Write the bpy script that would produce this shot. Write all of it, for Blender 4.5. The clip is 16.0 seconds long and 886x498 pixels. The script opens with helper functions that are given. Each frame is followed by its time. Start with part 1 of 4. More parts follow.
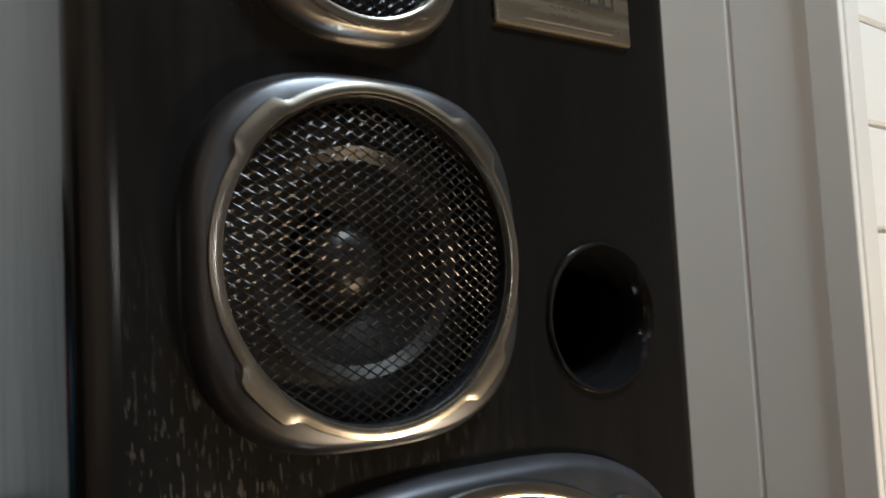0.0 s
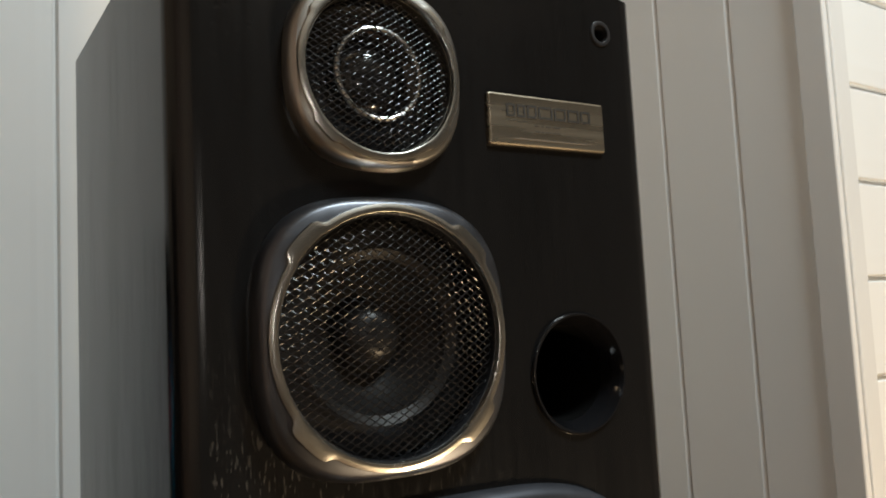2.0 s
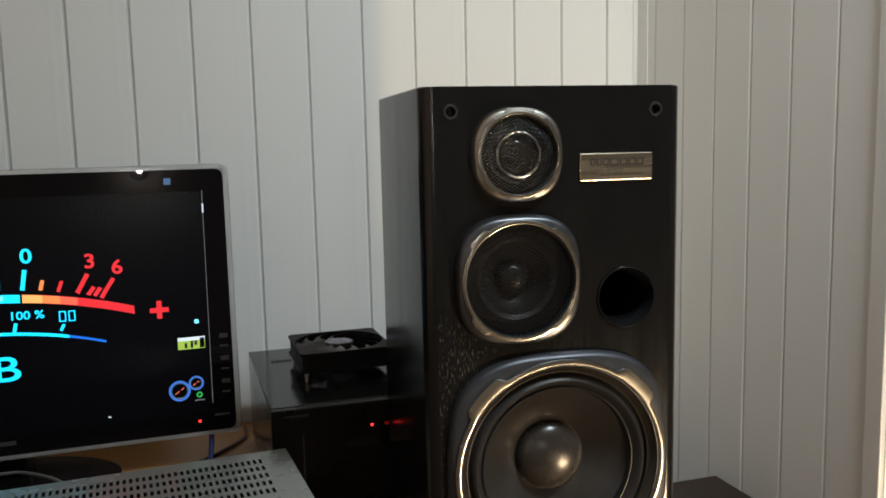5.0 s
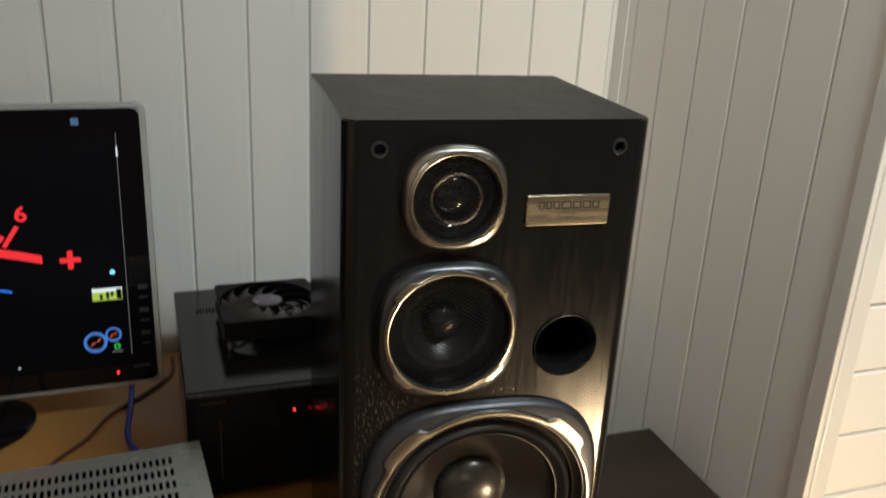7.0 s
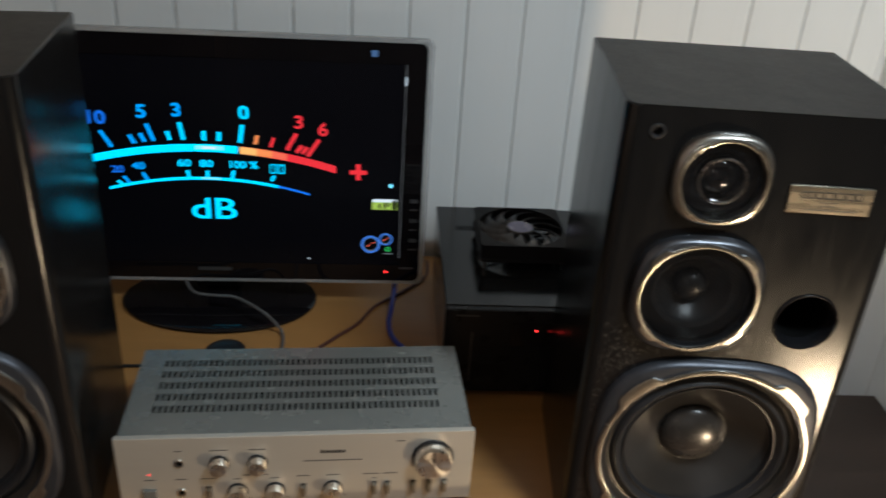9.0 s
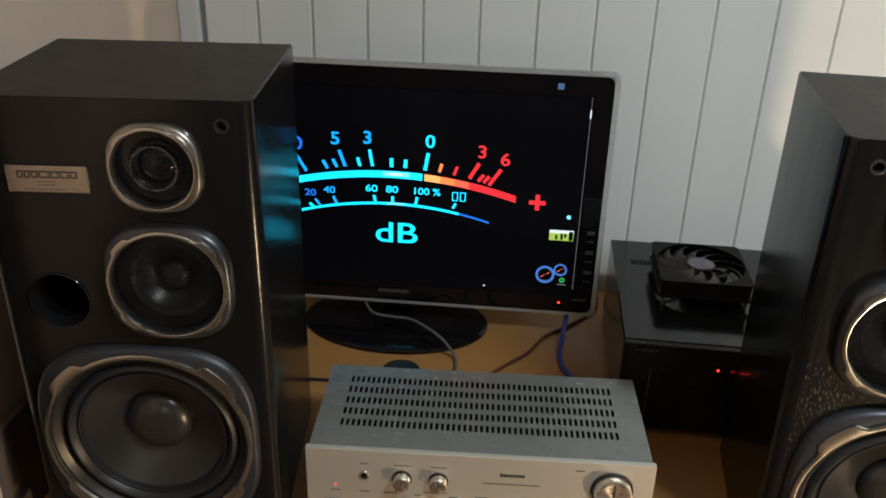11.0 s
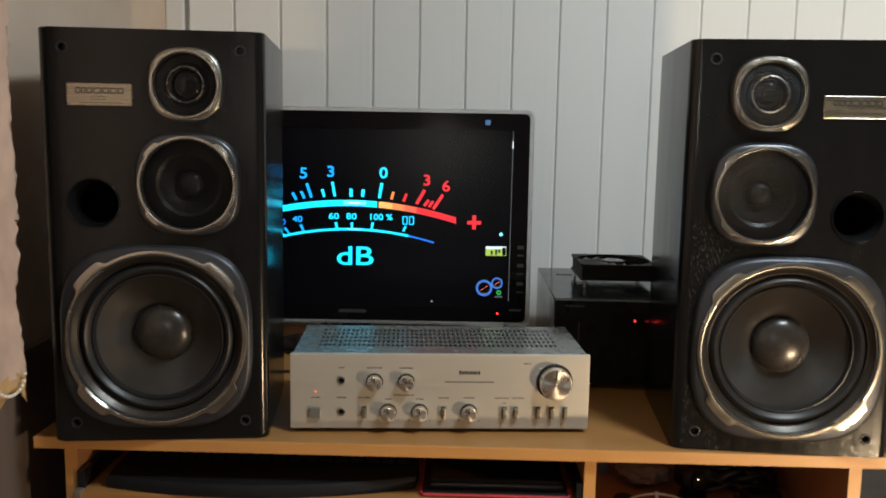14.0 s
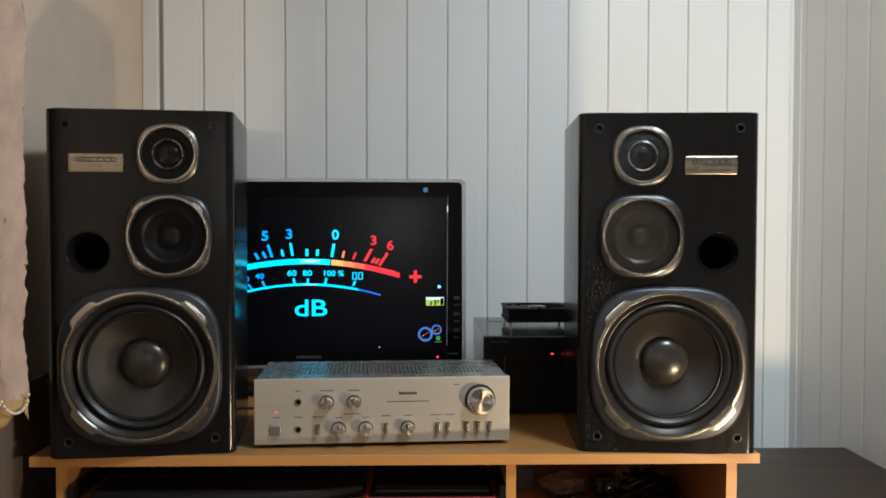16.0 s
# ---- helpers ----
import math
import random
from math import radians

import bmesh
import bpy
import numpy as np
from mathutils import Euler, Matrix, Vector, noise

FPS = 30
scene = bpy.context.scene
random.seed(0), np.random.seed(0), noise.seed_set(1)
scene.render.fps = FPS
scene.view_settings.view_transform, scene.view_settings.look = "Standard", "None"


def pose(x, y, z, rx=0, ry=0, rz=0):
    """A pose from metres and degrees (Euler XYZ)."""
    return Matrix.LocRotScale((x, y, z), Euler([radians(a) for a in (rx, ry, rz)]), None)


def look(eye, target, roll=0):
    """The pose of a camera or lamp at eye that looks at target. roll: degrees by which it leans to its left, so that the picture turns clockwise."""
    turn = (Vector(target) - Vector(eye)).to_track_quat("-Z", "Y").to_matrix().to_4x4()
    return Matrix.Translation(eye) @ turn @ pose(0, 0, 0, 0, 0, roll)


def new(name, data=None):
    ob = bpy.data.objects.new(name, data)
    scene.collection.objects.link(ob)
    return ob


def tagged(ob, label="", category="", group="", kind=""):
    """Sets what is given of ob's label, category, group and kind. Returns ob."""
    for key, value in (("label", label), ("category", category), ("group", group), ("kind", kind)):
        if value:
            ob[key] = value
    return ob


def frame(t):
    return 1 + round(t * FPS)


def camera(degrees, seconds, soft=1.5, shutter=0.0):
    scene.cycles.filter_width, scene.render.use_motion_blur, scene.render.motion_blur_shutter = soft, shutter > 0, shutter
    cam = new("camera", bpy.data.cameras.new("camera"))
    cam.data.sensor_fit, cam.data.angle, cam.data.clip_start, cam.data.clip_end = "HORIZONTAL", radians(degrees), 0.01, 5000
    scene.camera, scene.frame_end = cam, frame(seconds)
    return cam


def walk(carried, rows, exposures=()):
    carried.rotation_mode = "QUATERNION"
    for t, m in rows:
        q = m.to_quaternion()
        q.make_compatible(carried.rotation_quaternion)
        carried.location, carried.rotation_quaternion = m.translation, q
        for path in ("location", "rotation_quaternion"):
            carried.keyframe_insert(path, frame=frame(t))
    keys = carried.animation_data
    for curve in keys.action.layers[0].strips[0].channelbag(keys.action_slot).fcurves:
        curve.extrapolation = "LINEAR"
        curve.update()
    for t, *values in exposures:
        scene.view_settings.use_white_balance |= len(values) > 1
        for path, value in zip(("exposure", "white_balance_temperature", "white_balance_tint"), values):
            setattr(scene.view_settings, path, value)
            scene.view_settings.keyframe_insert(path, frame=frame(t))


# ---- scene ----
cam = camera(54.8, 16.0, soft=1.7, shutter=0.4)
PATH = [
    (0, (0.25, -0.308, 1.092), (1.529, 1.223, 1.229), -3.0),
    (0.5, (0.23, -0.312, 1.108), (1.496, 1.228, 1.262), -3.7),
    (1, (0.219, -0.323, 1.108), (1.48, 1.211, 1.344), -4.0),
    (1.5, (0.22, -0.35, 1.112), (1.473, 1.193, 1.336), -4.0),
    (2, (0.206, -0.408, 1.114), (1.378, 1.202, 1.297), -2.9),
    (2.5, (0.198, -0.415, 1.166), (1.334, 1.231, 1.174), -3.3),
    (3, (0.176, -0.445, 1.207), (1.271, 1.224, 1.075), -3.8),
    (3.5, (0.119, -0.61, 1.181), (0.993, 1.181, 1.019), -3.9),
    (4, (0.077, -0.834, 1.212), (0.76, 1.034, 1.0), -3.0),
    (4.2, (0.078, -0.883, 1.22), (0.722, 0.998, 1.008), -3.0),
    (6.3, (0.14, -0.875, 1.348), (0.714, 1.01, 1.004), 0.2),
    (6.5, (0.155, -0.813, 1.363), (0.769, 1.058, 1.015), 0.2),
    (7, (0.172, -0.747, 1.469), (0.806, 1.021, 0.781), 3.0),
    (7.5, (0.165, -0.783, 1.546), (0.779, 0.913, 0.681), 4.1),
    (8, (0.166, -0.803, 1.571), (0.734, 0.896, 0.681), 4.8),
    (8.5, (0.154, -0.796, 1.565), (0.532, 0.936, 0.638), 4.3),
    (9, (0.102, -0.811, 1.566), (0.238, 0.95, 0.628), 3.8),
    (9.5, (0.046, -0.825, 1.567), (-0.076, 0.951, 0.654), 2.6),
    (9.7, (0.034, -0.832, 1.571), (-0.179, 0.941, 0.669), 1.9),
    (11.8, (0.044, -0.83, 1.537), (-0.074, 0.979, 0.693), 0.5),
    (12, (0.038, -0.812, 1.516), (-0.05, 1.017, 0.709), 0.3),
    (12.5, (0.029, -0.768, 1.405), (-0.044, 1.117, 0.739), 0.2),
    (13, (0.016, -0.787, 1.297), (-0.049, 1.15, 0.804), 1.3),
    (13.5, (0.015, -0.979, 1.23), (-0.027, 0.992, 0.891), 1.5),
    (14, (0.028, -1.201, 1.187), (-0.012, 0.78, 0.917), 1.0),
    (14.2, (0.028, -1.253, 1.158), (0.003, 0.732, 0.917), 0.9),
    (14.5, (0.045, -1.309, 1.137), (0.023, 0.68, 0.925), 0.6),
    (15, (0.059, -1.389, 1.127), (0.057, 0.606, 0.979), 0.7),
    (15.2, (0.05, -1.411, 1.124), (0.072, 0.586, 1.008), 0.7),
    (15.5, (0.059, -1.424, 1.129), (0.089, 0.573, 1.031), 0.5),
    (16, (0.069, -1.451, 1.134), (0.119, 0.548, 1.072), 0.1),
]
EXPOSURES = [(0, -0.25, 6380, 10), (1.5, -0.25, 6830, 10), (3, -0.30, 6680, 10), (4.2, -0.22, 6680, 10), (6.4, -0.28, 6680, 10), (7, -0.32, 7080, 10), (8, -0.32, 6530, 10), (9, -0.36, 6280, 10), (9.7, -0.22, 6630, 10), (12, -0.15, 6680, 10), (12.5, -0.15, 6680, 10), (13.5, -0.12, 6980, 10), (14.0, -0.04, 6680, 10), (14.5, 0.02, 6780, 10), (15, 0.0, 6530, 10), (15.5, 0.02, 6530, 10), (16, 0.0, 6330, 10)]
walk(cam, [(t, look(eye, target, roll)) for t, eye, target, roll in PATH], EXPOSURES)

# ---- world and light ----
world = bpy.data.worlds.new("world")
world.use_nodes = True
scene.world = world
world.node_tree.nodes["Background"].inputs[0].default_value = (0.55, 0.62, 0.7, 1)
world.node_tree.nodes["Background"].inputs[1].default_value = 0.02


def lamp(name, kind, place, target, energy, colour, size=0.2, size_y=None):
    data = bpy.data.lights.new(name, kind)
    data.energy, data.color = energy, colour
    if kind == "AREA":
        data.size = size
        if size_y:
            data.shape, data.size_y = "RECTANGLE", size_y
        else:
            data.shape = "DISK"
    else:
        data.shadow_soft_size = size
    ob = new(name, data)
    ob.matrix_world = look(place, target)
    return ob


CEILING_LAMP = (0.86, -0.76, 2.37)
WALL_LAMP = (0.08, -2.80, 1.36)
FLOOR_LAMP = (0.985, -0.80, 0.44)
lamp("ceiling_light_glow", "AREA", CEILING_LAMP, (CEILING_LAMP[0], CEILING_LAMP[1], 0), 31.5, (0.805, 0.935, 0.995), 0.36)
lamp("table_light_glow", "POINT", FLOOR_LAMP, (0, 0, 0.5), 35, (1.0, 0.75, 0.47), 0.05)

lamp("wall_light_glow", "POINT", WALL_LAMP, (0, 0, 1.2), 7, (1.0, 0.97, 0.92), 0.012)


# ---- materials ----
def material(name, colour, rough=0.5, metal=0.0, vary=0.15, scale=30.0, bump=0.0, bump_scale=200.0, stretch=(1, 1, 1),
             coat=0.0, rough_vary=0.1, specular=0.5, second=None):
    m = bpy.data.materials.new(name)
    m.use_nodes = True
    nt = m.node_tree
    b = nt.nodes["Principled BSDF"]
    b.inputs["Metallic"].default_value = metal
    b.inputs["Specular IOR Level"].default_value = specular
    b.inputs["Coat Weight"].default_value = coat
    b.inputs["Coat Roughness"].default_value = 0.12
    tc = nt.nodes.new("ShaderNodeTexCoord")
    mp = nt.nodes.new("ShaderNodeMapping")
    mp.inputs["Scale"].default_value = stretch
    nt.links.new(tc.outputs["Object"], mp.inputs[0])

    def noise_at(s, detail):
        n = nt.nodes.new("ShaderNodeTexNoise")
        n.inputs["Scale"].default_value = s
        n.inputs["Detail"].default_value = detail
        nt.links.new(mp.outputs[0], n.inputs["Vector"])
        return n
    fine, broad = noise_at(scale, 6), noise_at(scale * 0.13, 3)
    add = nt.nodes.new("ShaderNodeMath")
    add.operation = "ADD"
    nt.links.new(fine.outputs[0], add.inputs[0])
    nt.links.new(broad.outputs[0], add.inputs[1])
    ramp = nt.nodes.new("ShaderNodeMapRange")
    ramp.inputs["From Min"].default_value, ramp.inputs["From Max"].default_value = 0.6, 1.4
    nt.links.new(add.outputs[0], ramp.inputs["Value"])
    mix = nt.nodes.new("ShaderNodeMix")
    mix.data_type = "RGBA"
    dark = second or tuple(c * (1 - vary) for c in colour)
    light = tuple(min(1, c * (1 + vary)) for c in colour)
    mix.inputs[6].default_value, mix.inputs[7].default_value = (*dark, 1), (*light, 1)
    nt.links.new(ramp.outputs[0], mix.inputs[0])
    nt.links.new(mix.outputs[2], b.inputs["Base Color"])
    rr = nt.nodes.new("ShaderNodeMapRange")
    rr.inputs["From Min"].default_value, rr.inputs["From Max"].default_value = 0.6, 1.4
    rr.inputs["To Min"].default_value, rr.inputs["To Max"].default_value = max(0.01, rough - rough_vary), min(1, rough + rough_vary)
    nt.links.new(add.outputs[0], rr.inputs["Value"])
    nt.links.new(rr.outputs[0], b.inputs["Roughness"])
    if bump:
        bn = noise_at(bump_scale, 3)
        bu = nt.nodes.new("ShaderNodeBump")
        bu.inputs["Strength"].default_value = bump
        bu.inputs["Distance"].default_value = 0.001
        nt.links.new(bn.outputs[0], bu.inputs["Height"])
        nt.links.new(bu.outputs[0], b.inputs["Normal"])
    return m


def glow(name, colour, strength):
    m = bpy.data.materials.new(name)
    m.use_nodes = True
    b = m.node_tree.nodes["Principled BSDF"]
    b.inputs["Base Color"].default_value = (0.01, 0.01, 0.01, 1)
    b.inputs["Roughness"].default_value = 0.3
    b.inputs["Emission Color"].default_value = (*colour, 1)
    b.inputs["Emission Strength"].default_value = strength
    return m


M = {}
M["pvc"] = material("white_panel_plastic", (0.86, 0.865, 0.855), 0.42, vary=0.03, scale=3, bump=0.05, bump_scale=60, stretch=(1, 1, 0.1), rough_vary=0.06)
M["groove"] = material("grey_groove_plastic", (0.36, 0.36, 0.35), 0.6, vary=0.1, scale=8)
M["trim"] = material("white_trim_plastic", (0.76, 0.76, 0.75), 0.35, vary=0.03, scale=6)
M["paper"] = material("beige_wallpaper", (0.66, 0.525, 0.42), 0.75, vary=0.08, scale=14, bump=0.25, bump_scale=120)
# Unseen walls: kept dark so that they throw back little light.
M["rear"] = material("unseen_wall_dark", (0.10, 0.088, 0.078), 0.8, vary=0.12, scale=10)
M["ceiling"] = material("ceiling_paint", (0.78, 0.78, 0.76), 0.8, vary=0.03, scale=4)
M["floor"] = material("floor_laminate", (0.10, 0.06, 0.04), 0.4, vary=0.25, scale=8, stretch=(1, 8, 1))
M["curtain"] = material("pink_crinkled_fabric", (0.46, 0.34, 0.285), 0.85, vary=0.30, scale=34, bump=1.0, bump_scale=55, stretch=(1, 1, 0.6))
M["hem"] = material("golden_beige_hem", (0.42, 0.27, 0.13), 0.7, vary=0.15, scale=60, bump=0.3, bump_scale=300, stretch=(1, 1, 0.5))
M["bead"] = material("pearl_bead", (0.85, 0.80, 0.72), 0.25, vary=0.05, coat=0.5)
M["dark_panel"] = material("dark_brown_panel", (0.125, 0.092, 0.074), 0.55, vary=0.25, scale=12, stretch=(6, 6, 0.4))
M["desk"] = material("beech_laminate", (0.36, 0.175, 0.055), 0.38, vary=0.12, scale=22, bump=0.06, bump_scale=180, stretch=(0.35, 3, 3), rough_vary=0.08)
M["desk_edge"] = material("beech_edge_band", (0.54, 0.265, 0.085), 0.42, vary=0.08, scale=30, stretch=(0.4, 2, 2))
M["desk_inner"] = material("beech_laminate_inner", (0.34, 0.16, 0.075), 0.45, vary=0.12, scale=22, stretch=(3, 0.4, 3))
M["wenge"] = material("dark_wenge_laminate", (0.030, 0.019, 0.014), 0.5, specular=0.32, vary=0.4, scale=26, bump=0.15, bump_scale=160, stretch=(0.2, 4, 4))
M["rubber"] = material("black_rubber", (0.018, 0.018, 0.020), 0.38, vary=0.15, scale=60, specular=0.45)
M["cone"] = material("coated_paper_cone", (0.021, 0.0195, 0.0185), 0.34, vary=0.08, scale=90, rough_vary=0.03, specular=0.55)
M["mid_cone"] = material("matt_midrange_cone", (0.018, 0.0175, 0.0175), 0.32, vary=0.08, scale=120, rough_vary=0.03, specular=0.36)
M["cap"] = material("satin_dust_cap", (0.028, 0.025, 0.023), 0.28, vary=0.12, scale=60, bump=0.05, bump_scale=700, specular=0.6)
M["bezel"] = material("anodised_bezel", (0.105, 0.111, 0.126), 0.36, metal=0.9, vary=0.10, scale=70)
M["bezel_dark"] = material("dark_anodised_bezel", (0.062, 0.066, 0.078), 0.42, metal=0.7, vary=0.10, scale=70)
M["bezel_pale"] = material("pale_champagne_bezel", (0.40, 0.39, 0.365), 0.32, metal=1.0, vary=0.05, scale=50, rough_vary=0.05)
M["ring"] = material("champagne_metal", (0.60, 0.585, 0.535), 0.24, metal=1.0, vary=0.05, scale=50, rough_vary=0.05)
# Bronze-dark: the inner slope's dark reflection is put into the colour.
M["flange"] = material("flange_dark_reflection", (0.055, 0.050, 0.045), 0.34, metal=0.6, vary=0.10, scale=60)
M["mesh"] = material("black_wire_mesh", (0.010, 0.010, 0.011), 0.20, metal=0.0, vary=0.3, scale=300, specular=0.26, rough_vary=0.05)
M["dome"] = material("gloss_dome", (0.010, 0.010, 0.011), 0.12, vary=0.1, specular=0.7)
# Near-black that paints the dark of holes and hollows.
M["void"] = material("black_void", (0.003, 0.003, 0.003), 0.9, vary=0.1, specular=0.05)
M["port"] = material("gloss_black_plastic", (0.008, 0.008, 0.009), 0.12, vary=0.1, specular=0.5)
M["badge"] = material("brushed_champagne_plate", (0.54, 0.48, 0.38), 0.28, metal=0.95, vary=0.06, scale=200, stretch=(0.05, 1, 1))
M["ink"] = material("dark_ink", (0.03, 0.028, 0.025), 0.5, vary=0.1)
M["ink_dim"] = material("dim_grey_print", (0.05, 0.05, 0.05), 0.4, vary=0.1)
M["ink_model"] = material("brown_ink", (0.07, 0.06, 0.05), 0.5, vary=0.1)
M["ink_faint"] = material("faint_ink", (0.16, 0.13, 0.10), 0.5, vary=0.1)
M["ink_grey"] = material("grey_ink", (0.12, 0.11, 0.10), 0.5, vary=0.1)
M["alu"] = material("brushed_aluminium", (0.62, 0.585, 0.52), 0.38, metal=0.55, vary=0.02, scale=160, bump=0.05, bump_scale=500, stretch=(0.03, 1, 1), rough_vary=0.05)
M["knob"] = material("turned_aluminium", (0.80, 0.77, 0.72), 0.30, metal=1.0, vary=0.05, scale=120)
M["cover"] = material("silver_grey_enamel", (0.205, 0.212, 0.20), 0.25, metal=0.35, vary=0.05, scale=40, bump=0.04, bump_scale=900)
M["lever"] = material("dull_lever_metal", (0.30, 0.275, 0.23), 0.38, metal=0.9, vary=0.1, scale=80)
M["steel"] = material("plated_steel", (0.55, 0.54, 0.52), 0.28, metal=1.0, vary=0.1, scale=80)
M["black_metal"] = material("black_enamel", (0.011, 0.0115, 0.013), 0.13, vary=0.12, scale=50, bump=0.05, bump_scale=700, specular=0.34)
M["matt_black"] = material("matt_black_plastic", (0.010, 0.010, 0.012), 0.6, vary=0.2, scale=60, specular=0.2)
M["black_plastic"] = material("black_plastic", (0.014, 0.014, 0.016), 0.34, vary=0.15, scale=60)
M["gloss_black"] = material("piano_black", (0.006, 0.005, 0.006), 0.014, vary=0.1, rough_vary=0.004, specular=0.30)
M["satin_black"] = material("satin_black_panel", (0.010, 0.010, 0.011), 0.3, vary=0.1, specular=0.18)
M["screen"] = material("lcd_glass", (0.004, 0.004, 0.006), 0.24, vary=0.05, rough_vary=0.02, specular=0.18)
M["screen"].node_tree.nodes["Principled BSDF"].inputs["Emission Color"].default_value = (0.55, 0.60, 1.0, 1)
M["screen"].node_tree.nodes["Principled BSDF"].inputs["Emission Strength"].default_value = 0.0007
M["clear_rim"] = material("frosted_acrylic_rim", (0.80, 0.80, 0.80), 0.16, vary=0.03)
M["clear_rim"].node_tree.nodes["Principled BSDF"].inputs["Transmission Weight"].default_value = 0.7
M["smoke"] = material("smoked_blade_plastic", (0.045, 0.045, 0.050), 0.36, vary=0.15, specular=0.5)
M["hub"] = material("violet_grey_sticker", (0.20, 0.19, 0.31), 0.3, vary=0.1)
M["cable_grey"] = material("grey_cable", (0.10, 0.097, 0.095), 0.4, vary=0.1)
M["cable_blue"] = material("blue_cable", (0.05, 0.07, 0.36), 0.45, vary=0.1)
M["cable_brown"] = material("brown_cable", (0.085, 0.028, 0.022), 0.45, vary=0.1)
M["cable_black"] = material("black_cable", (0.012, 0.012, 0.013), 0.4, vary=0.1)
M["red"] = material("red_edge_stitching", (0.50, 0.035, 0.04), 0.6, vary=0.1)
M["pad"] = material("black_cloth_pad", (0.012, 0.012, 0.013), 0.7, vary=0.2, bump=0.2, bump_scale=900)
M["bag_film"] = material("smoky_bag_film", (0.16, 0.125, 0.12), 0.18, vary=0.3, scale=60, bump=0.6, bump_scale=90)
M["packet"] = material("beige_packet", (0.46, 0.34, 0.26), 0.35, vary=0.2, scale=30, bump=0.4, bump_scale=70)
M["carton"] = material("blue_grey_carton", (0.10, 0.12, 0.17), 0.6, vary=0.2, scale=40)
M["white_plastic"] = material("white_plastic", (0.7, 0.69, 0.66), 0.4, vary=0.05)
M["cyan"] = glow("cyan_pixels", (0.0, 0.62, 1.0), 1.8)
M["azure_px"] = glow("azure_pixels", (0.0, 0.36, 1.0), 1.5)
M["blue_px"] = glow("blue_pixels", (0.01, 0.20, 1.0), 1.1)
M["white_px_glint"] = glow("white_pixels_and_glint", (0.75, 0.9, 1.0), 1.2)
M["red_px"] = glow("red_pixels", (1.0, 0.035, 0.05), 1.1)
M["orange_px"] = glow("orange_pixels", (1.0, 0.30, 0.09), 1.25)
M["amber_px"] = glow("amber_pixels", (1.0, 0.52, 0.16), 1.3)
M["coral_px"] = glow("coral_pixels", (1.0, 0.16, 0.09), 1.2)
M["ice_px"] = glow("ice_pixels", (0.20, 0.76, 1.0), 1.5)
M["rim_px"] = glow("pale_blue_pixels", (0.06, 0.25, 0.95), 0.9)
M["lime_px"] = glow("lime_pixels", (0.50, 0.75, 0.12), 0.9)
M["green_px"] = glow("green_pixels", (0.03, 0.6, 0.12), 0.8)
M["steel_px"] = glow("steel_blue_pixels", (0.07, 0.16, 0.34), 0.9)
M["grey_px_glint"] = glow("grey_pixels_and_glint", (0.3, 0.32, 0.34), 0.5)
M["led_red"] = glow("red_led", (1.0, 0.03, 0.03), 4.0)
M["led_dim"] = glow("dim_red_display", (0.5, 0.01, 0.01), 0.22)


def ash(name, rough, pores, gloss=0.27):
    """Black stained ash veneer: upright open pores under a thin lacquer."""
    m = material(name, (0.0072, 0.0071, 0.0073), rough, vary=0.16, scale=40, stretch=(5, 5, 0.5), rough_vary=0.06, specular=gloss)
    nt = m.node_tree
    b = nt.nodes["Principled BSDF"]
    tc = nt.nodes.new("ShaderNodeTexCoord")
    mp = nt.nodes.new("ShaderNodeMapping")
    mp.inputs["Scale"].default_value = (430, 430, 120)
    n = nt.nodes.new("ShaderNodeTexNoise")
    n.inputs["Scale"].default_value, n.inputs["Detail"].default_value = 1.0, 2.0
    r = nt.nodes.new("ShaderNodeMapRange")
    r.inputs["From Min"].default_value, r.inputs["From Max"].default_value = 0.60, 0.68
    bu = nt.nodes.new("ShaderNodeBump")
    bu.inputs["Strength"].default_value, bu.inputs["Distance"].default_value = pores, 0.0006
    bu.invert = True
    nt.links.new(tc.outputs["Object"], mp.inputs[0])
    nt.links.new(mp.outputs[0], n.inputs["Vector"])
    nt.links.new(n.outputs[0], r.inputs["Value"])
    nt.links.new(r.outputs[0], bu.inputs["Height"])
    nt.links.new(bu.outputs[0], b.inputs["Normal"])
    return m


M["ash"] = ash("black_ash_veneer", 0.19, 0.10, 0.46)
M["ash_worn_glint"] = ash("worn_black_ash_with_glints", 0.19, 0.10, 0.46)
nt = M["ash_worn_glint"].node_tree
shader = nt.nodes["Principled BSDF"]
tc = nt.nodes.new("ShaderNodeTexCoord")
mp = nt.nodes.new("ShaderNodeMapping")
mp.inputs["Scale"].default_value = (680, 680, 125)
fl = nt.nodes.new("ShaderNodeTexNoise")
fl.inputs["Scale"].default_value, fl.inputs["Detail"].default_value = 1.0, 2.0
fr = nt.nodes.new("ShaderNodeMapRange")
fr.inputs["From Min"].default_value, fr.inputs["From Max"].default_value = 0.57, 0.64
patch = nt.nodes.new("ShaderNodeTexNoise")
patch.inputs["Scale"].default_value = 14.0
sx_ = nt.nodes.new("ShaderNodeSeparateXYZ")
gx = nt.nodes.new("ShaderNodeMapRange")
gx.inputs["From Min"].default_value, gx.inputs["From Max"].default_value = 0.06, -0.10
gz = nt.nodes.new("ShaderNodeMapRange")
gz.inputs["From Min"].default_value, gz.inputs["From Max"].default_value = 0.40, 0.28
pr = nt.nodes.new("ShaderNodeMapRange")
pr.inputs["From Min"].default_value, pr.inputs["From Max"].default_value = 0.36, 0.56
nt.links.new(tc.outputs["Object"], mp.inputs[0])
nt.links.new(tc.outputs["Object"], patch.inputs["Vector"])
nt.links.new(tc.outputs["Object"], sx_.inputs[0])
